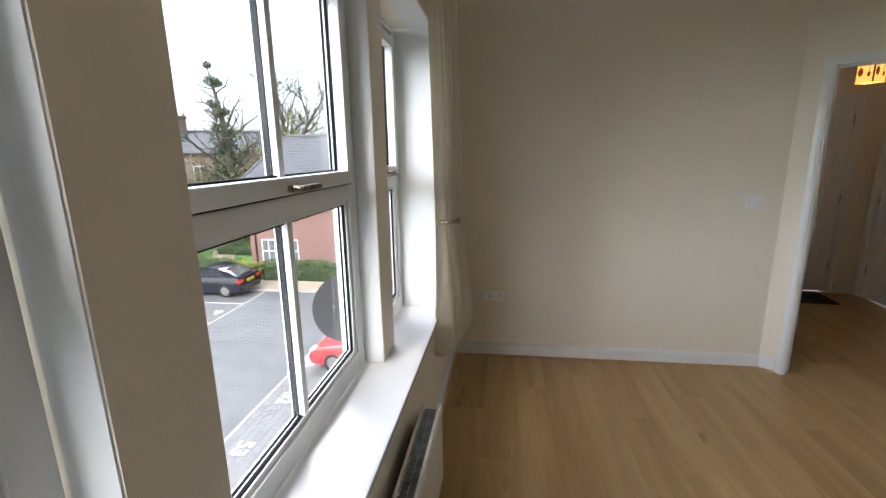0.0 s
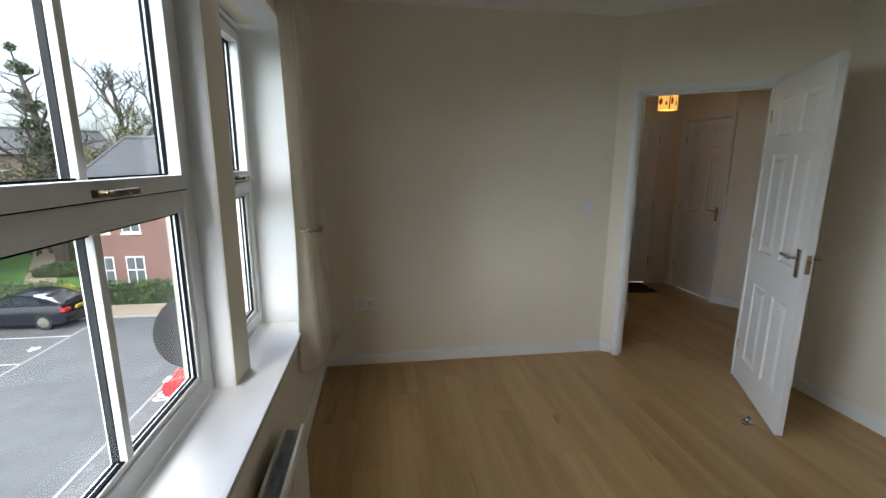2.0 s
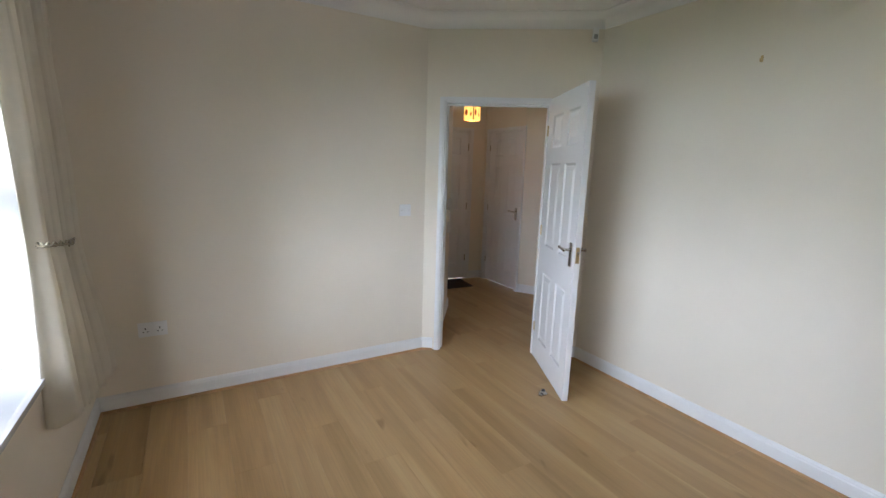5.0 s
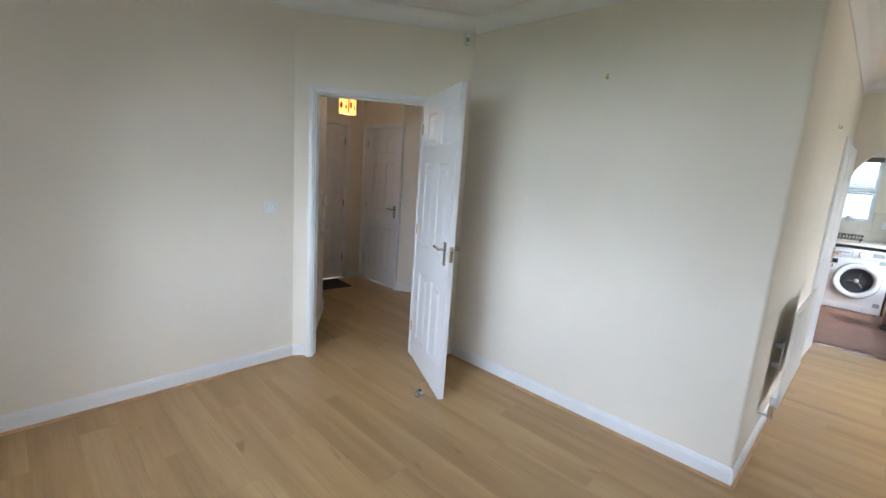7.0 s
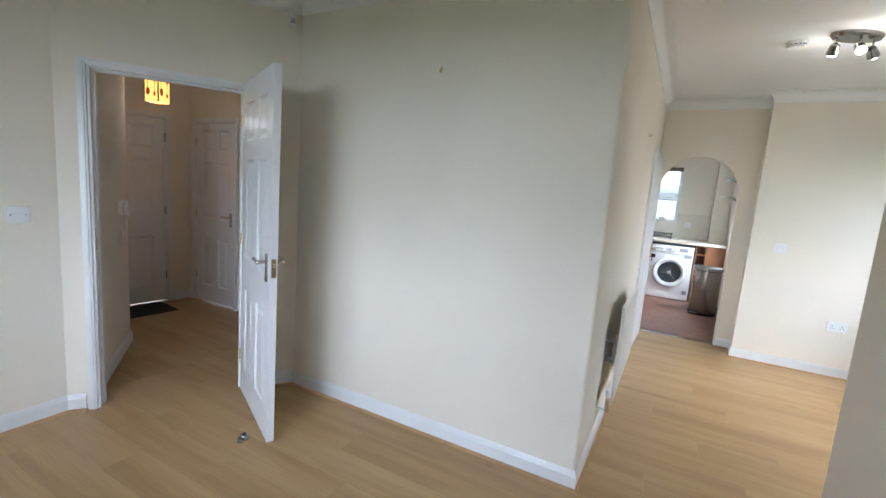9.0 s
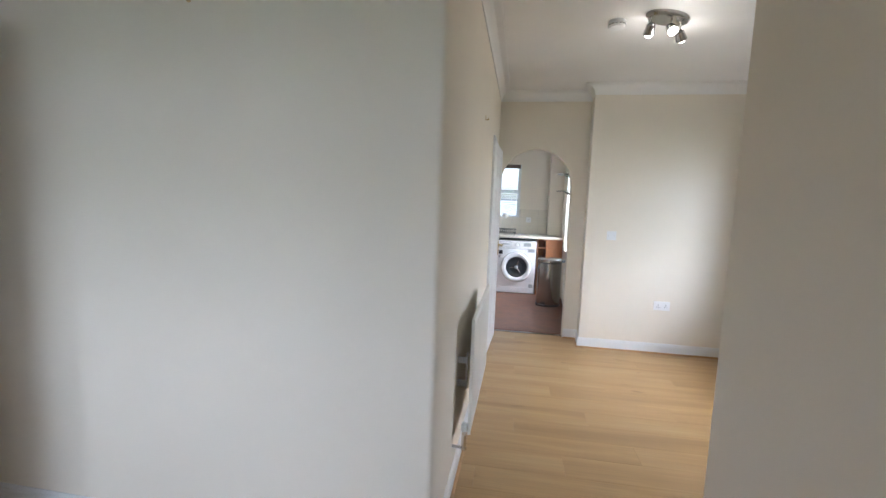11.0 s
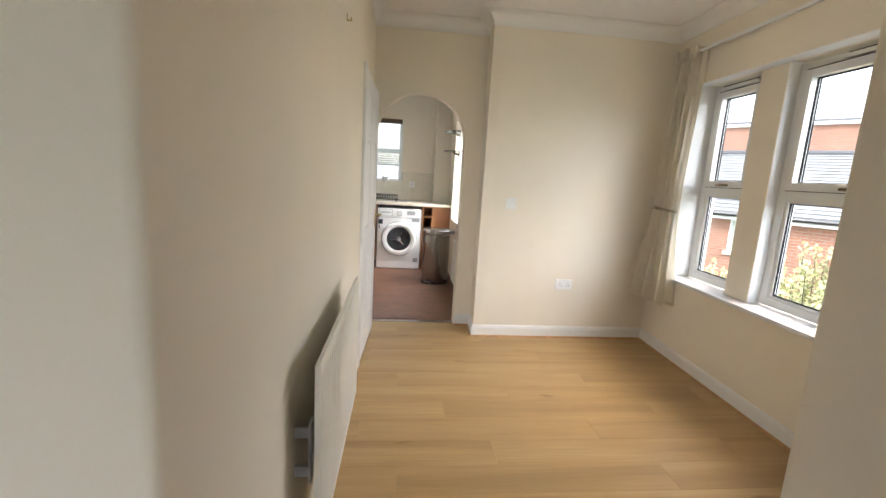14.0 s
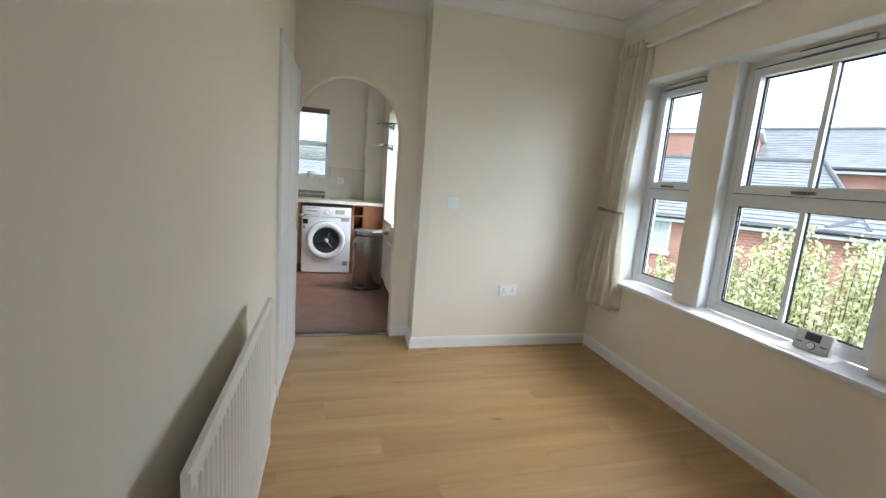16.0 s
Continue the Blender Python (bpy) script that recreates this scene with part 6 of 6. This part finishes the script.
# ---- parked cars ----
def car(name, m, paint, label, L=4.6, W=1.8, H=1.46, hatch=False):
    """x forward from the tail, y across; side profile swept over the width with tumblehome."""
    e = empty(name, m, label, "car")
    s = L / 4.6
    if hatch:
        low = [(0.02, 0.45), (0.0, 0.75), (0.1, 0.95), (1.0, 0.98), (2.2, 0.97), (3.2, 0.94), (3.6, 0.90), (4.1, 0.83), (4.5, 0.68), (4.6, 0.5), (4.55, 0.28), (3.0, 0.2), (1.0, 0.2), (0.06, 0.28)]
        top = [(0.12, 0.94), (0.35, 1.35), (0.8, H), (1.9, H), (2.6, 1.36), (3.45, 0.93)]
    else:
        low = [(0.0, 0.42), (0.02, 0.7), (0.08, 0.97), (0.5, 1.0), (1.2, 0.99), (2.2, 0.96), (3.2, 0.93), (3.5, 0.92), (4.1, 0.84), (4.5, 0.7), (4.6, 0.5), (4.56, 0.26), (3.0, 0.2), (1.0, 0.2), (0.05, 0.26)]
        top = [(0.28, 0.99), (0.75, 1.24), (1.25, H - 0.03), (1.8, H), (2.4, H - 0.05), (3.35, 0.93)]

    def loft(bm, prof, rows):
        rings = []
        for y, inset, drop in rows:
            cx = L / 2
            rings.append([bm.verts.new((cx + (x * s - cx) * (1 - inset), y, 0.2 + (z - 0.2) * (1 - drop))) for x, z in prof])
        for a, b in zip(rings, rings[1:]):
            for i in range(len(prof)):
                j = (i + 1) % len(prof)
                bm.faces.new((a[i], a[j], b[j], b[i]))
        bm.faces.new(rings[0]), bm.faces.new(rings[-1][::-1])
        bmesh.ops.recalc_face_normals(bm, faces=bm.faces)

    w = W / 2
    bm = bmesh.new()
    loft(bm, low, [(-w, 0.035, 0.06), (-w * 0.97, 0.012, 0.01), (-w * 0.6, 0, 0), (w * 0.6, 0, 0), (w * 0.97, 0.012, 0.01), (w, 0.035, 0.06)])
    body = part("body", bm, paint, e, smooth=True)
    bm = bmesh.new()
    loft(bm, top + [(top[-1][0], 0.90), (top[0][0], 0.90)], [(-w * 0.80, 0.012, 0.02), (-w * 0.70, 0, 0), (w * 0.70, 0, 0), (w * 0.80, 0.012, 0.02)])
    part("cabin", bm, paint, e, smooth=True)
    # side and rear glass
    gl = surface("tinted_car_glass", (0.02, 0.025, 0.03), 0.06, vary=0.2, coat=0.5)
    for sy in (-1, 1):
        for a, b in ((0.22, 0.40), (0.41, 0.60), (0.61, 0.83)):
            x0, x1 = top[0][0] * s, top[-1][0] * s
            xa, xb = x0 + (x1 - x0) * a, x0 + (x1 - x0) * b
            zt = H - 0.10
            bm = bmesh.new()
            q = [(xa, 1.0), (xb, 1.0), (xb - (0.35 if b > 0.8 else 0), zt - (0.06 if b > 0.8 else 0)), (xa + (0.28 if a < 0.25 else 0), zt)]
            o = [bm.verts.new((x, sy * (w * 0.802 + 0.004), z)) for x, z in q]
            i_ = [bm.verts.new((x, sy * (w * 0.795), z)) for x, z in q]
            bm.faces.new(o), bm.faces.new(i_[::-1])
            for k in range(4):
                bm.faces.new((o[k], i_[k], i_[(k + 1) % 4], o[(k + 1) % 4]))
            bmesh.ops.recalc_face_normals(bm, faces=bm.faces)
            part("side_window", bm, gl, e)
    for (xa, za), (xb, zb) in (((top[0][0] + 0.06, top[0][1] + 0.04), (top[1][0] + 0.25, top[1][1] + 0.09)), ((top[-1][0] - 0.1, top[-1][1] + 0.06), (top[-2][0] + 0.1, top[-2][1] - 0.05))):
        bm = bmesh.new()
        o = Vector((-(zb - za), 0, xb - xa)).normalized() * 0.02
        if o.z < 0:
            o = -o
        q = [(xa, -w * 0.62, za), (xa, w * 0.62, za), (xb, w * 0.55, zb), (xb, -w * 0.55, zb)]
        u_, v_ = [bm.verts.new(Vector((x * s, y, z)) + o) for x, y, z in q], [bm.verts.new(Vector((x * s, y, z)) - o) for x, y, z in q]
        bm.faces.new(u_), bm.faces.new(v_[::-1])
        for k in range(4):
            bm.faces.new((u_[k], v_[k], v_[(k + 1) % 4], u_[(k + 1) % 4]))
        bmesh.ops.recalc_face_normals(bm, faces=bm.faces)
        part("windscreen", bm, gl, e)
    for x in (0.9 * s, 3.65 * s):
        for sy in (-1, 1):
            R = Matrix.Translation((x, sy * (w - 0.10), 0.32)) @ Matrix.Rotation(radians(-90 * sy), 4, "X")
            bm = bmesh.new()
            lathe(bm, [(0.20, -0.10), (0.31, -0.10), (0.325, -0.05), (0.325, 0.07), (0.31, 0.112), (0.215, 0.112), (0.205, 0.09)], 28, R)
            wh = part("wheel", bm, DARK, e, "black tyre", smooth=True)
            bm = bmesh.new()
            for k in range(7):
                box(bm, -0.022, 0.022, 0.03, 0.20, 0.095, 0.108, R @ Matrix.Rotation(k * 2 * math.pi / 7, 4, "Z"))
            lathe(bm, [(0.19, 0.092), (0.212, 0.094), (0.212, 0.114), (0.198, 0.114)], 28, R)
            lathe(bm, [(0.045, 0.095), (0.045, 0.114), (0.03, 0.118)], 16, R)
            part("rim", bm, CHROME, wh, "silver alloy rim", smooth=True)
    tl = surface("red_tail_lamp", (0.45, 0.02, 0.02), 0.15, vary=0.1)
    for sy in (-1, 1):
        bm = bmesh.new()
        box(bm, -0.012, 0.16, min(sy * w * 0.62, sy * (w + 0.004)), max(sy * w * 0.62, sy * (w + 0.004)), 0.74, 0.88, bev=0.02)
        part("tail_light", bm, tl, e, "red tail light", smooth=True)
        bm = bmesh.new()
        box(bm, L - 0.30, L - 0.06, min(sy * w * 0.6, sy * w * 0.96), max(sy * w * 0.6, sy * w * 0.96), 0.60, 0.73, bev=0.03)
        part("headlight", bm, GREYP, e, "clear headlight", smooth=True)
        bm = bmesh.new()
        box(bm, 3.0 * s, 3.2 * s, min(sy * w * 0.95, sy * (w + 0.14)), max(sy * w * 0.95, sy * (w + 0.14)), 0.95, 1.07, bev=0.03)
        part("door_mirror", bm, paint, e, smooth=True)
    bm = bmesh.new()
    box(bm, -0.02, 0.02, -0.26, 0.26, 0.70, 0.82, bev=0.004)
    pl = part("number_plate", bm, surface("yellow_plate", (0.75, 0.55, 0.04), 0.4, vary=0.03), e, "yellow rear number plate")
    quick("characters", DARK, pl, (-0.0225, -0.0195, -0.2, 0.2, 0.735, 0.785))
    quick("bumper", DARK, e, (-0.03, 0.10, -w * 0.8, w * 0.8, 0.28, 0.40), bev=0.02)
    return e


NAVY = surface("dark_navy_car_paint", (0.008, 0.010, 0.017), 0.14, vary=0.1)
RED = surface("bright_red_car_paint", (0.50, 0.025, 0.03), 0.2, vary=0.08, coat=0.8)
car("parked_car", pose(-11.9, 20.0, G, 0, 0, 177), NAVY, "dark navy saloon car parked in a bay", L=4.35, W=1.75, H=1.42)
car("parked_car", pose(-1.35, 13.3, G, 0, 0, 177), RED, "bright red hatchback parked on the block paving", L=4.1, W=1.72, H=1.48, hatch=True)

# satellite dish and brick corner beside the living room window
e = empty("satellite_dish", look((-0.48, 3.41, 0.48), (0.5, 1.0, 1.25)), "dark grey perforated satellite dish on the outside wall", "satellite dish")
bm = bmesh.new()
lathe(bm, [(0.02, -0.03), (0.10, -0.022), (0.17, -0.006), (0.212, 0.012), (0.214, 0.016), (0.205, 0.015), (0.10, -0.016), (0.02, -0.024)], 40)
bmesh.ops.transform(bm, matrix=Matrix.Rotation(math.pi, 4, "Y") @ Matrix.Diagonal((1, 1.06, 1, 1)), verts=bm.verts)
part("reflector", bm, surface("dark_grey_mesh", (0.03, 0.031, 0.035), 0.9, vary=0.15, scale=40), e, smooth=True)
bm = bmesh.new()
tube(bm, (0, -0.2, 0.0), (0, -0.05, -0.24), 0.01, seg=8)
part("feed_arm", bm, DARK, e)
bm = bmesh.new()
tube(bm, (0, -0.05, -0.26), (0, -0.05, -0.2), 0.022, seg=12)
part("receiver", bm, GREYP, e)
bm = bmesh.new()
inv = e.matrix_world.inverted()
tube(bm, inv @ Vector((-0.48, 3.43, 0.47)), inv @ Vector((-0.34, 3.47, 0.44)), 0.016, seg=10)
tube(bm, inv @ Vector((-0.34, 3.47, 0.44)), inv @ Vector((-0.06, 3.47, 0.42)), 0.016, seg=10)
part("mount", bm, GREYP, e)
BRICKC = surface("near_red_brick", (0.13, 0.066, 0.056), 0.9, vary=0.22, scale=14, bump=0.5, bump_scale=90, random_by=0.18)
MORT = surface("pale_mortar", (0.30, 0.28, 0.25), 0.95, vary=0.1, scale=20)
bm = bmesh.new()
box(bm, -0.120, -0.064, 3.112, 3.62, -0.4, 3.0)
qu = tagged(obj("wall_quoin", bm, MORT), "red brick corner pier outside the window", "wall", kind="structure")
bb = bmesh.new()
box(bb, -0.08, 0.0, 0.0, 0.215, 0.0, 0.063, bev=0.004)
bme = bpy.data.meshes.new("brick")
bb.to_mesh(bme)
bb.free()
bme.materials.append(BRICKC)
for i in range(44):
    o = new("brick", bme)
    o.parent = qu
    o.location = (-0.056 if i % 2 else -0.066, 3.105, -0.38 + i * 0.0745)

# ---- south side: brick block with slate roofs and a tall shrub ----
# paler slate for the south roofs: their sheen is put into the base colour
SLATE = surface("sheen_grey_slate", (0.20, 0.207, 0.21), 0.6, vary=0.15, scale=3, bump=0.3, bump_scale=30, island=0.15)
fx = Matrix.Translation((10.82, -9.91, 0)) @ Matrix.Rotation(radians(180 + 37), 4, "Z")
fm = fx @ pose(-9.5, 0, G)
WINDK = surface("net_curtained_pane", (0.42, 0.45, 0.42), 0.25, vary=0.2, scale=9, stretch=(6, 6, 0.3))
b4 = building("brick_block", fm, 10.4, 7.0, 6.02, 1.75, "orange brick block with a low slate roof", BRICKB,
              [(6.28, 5.0, 0.58, 0.86, 1), (6.28, 2.2, 0.58, 1.0, 1)], hip=0.5)
b6 = building("brick_wing", fx @ pose(0.86, 0.0, G, 0, 0, -16), 6.0, 5.0, 6.02, 1.5, "orange brick wing with a hipped slate roof", BRICKB,
              [(0.42, 4.9, 0.62, 0.98, 1), (2.6, 4.9, 0.62, 0.98, 1)], hip=1.9)
b5 = building("brick_block", fx @ pose(-11.0, 5.0, G), 15, 8, 7.75, 1.65, "taller brick block with a slate roof behind", BRICKB, (), hip=1.0, z0=0)
e = empty("roof_stair_tower", fx @ pose(-4.95, 4.4, G), "flat-roofed orange brick tower with a white coping", "tower")
quick("wall", BRICKB, e, (0, 3.65, 0, 4, 0, 8.72))
quick("coping", UPVC, e, (-0.12, 3.77, -0.12, 4.12, 8.72, 8.82), bev=0.02)


def shrub(name, m, label):
    """A tall shrub of many upright shoots with pale young leaves."""
    rr = random.Random(31)
    e = empty(name, m, label, "shrub")
    bm = bmesh.new()
    data = ([], [])
    deep = ([], [])
    for k in range(190):
        a, r = rr.uniform(0, 6.283), math.sqrt(rr.random())
        x, y = 2.6 * r * math.cos(a), 1.3 * r * math.sin(a)
        top = 6.15 - 0.9 * r * r + rr.uniform(-0.45, 0.18)
        if x > 1.2:
            top -= 0.9 * (x - 1.2)
        base = Vector((x * 0.25, y * 0.25, 0))
        tip = Vector((x, y, top))
        mid = base.lerp(tip, 0.55) + Vector((x * 0.2, y * 0.2, 0))
        tube(bm, base, mid, 0.03, 0.018, seg=5, cap=False)
        tube(bm, mid, tip, 0.018, 0.005, seg=4, cap=False)
        for i in range(16):
            t = i / 15
            p = mid.lerp(tip, t)
            s = 0.25 - 0.19 * t
            leaves(data, p, (s, s, 0.13), 24, 0.033, rr)
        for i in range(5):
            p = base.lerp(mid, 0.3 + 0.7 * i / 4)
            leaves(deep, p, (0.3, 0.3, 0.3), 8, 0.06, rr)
    part("stems", bm, BARK, e)
    foliage("leaves", data, LEAFL, e, "pale yellow-green young leaves")
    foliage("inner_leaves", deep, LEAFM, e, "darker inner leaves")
    return e


shrub("tall_shrub", Matrix.Translation((7.3, -5.7, G - 0.04)) @ Matrix.Rotation(radians(217), 4, "Z"), "tall bushy shrub with pale yellow-green leaves")
# roofs seen past the kitchen blind
building("far_house", pose(42, 9, G, 0, 0, -90), 16, 8, 4.8, 2.4, "far house with a slate roof beyond the kitchen", BRICKA, (), hip=1.0, fine=False)

lay(0.1, 6.70, -1.6, 3.9)
lay(2.6, 4.5, 3.9, 5.85)
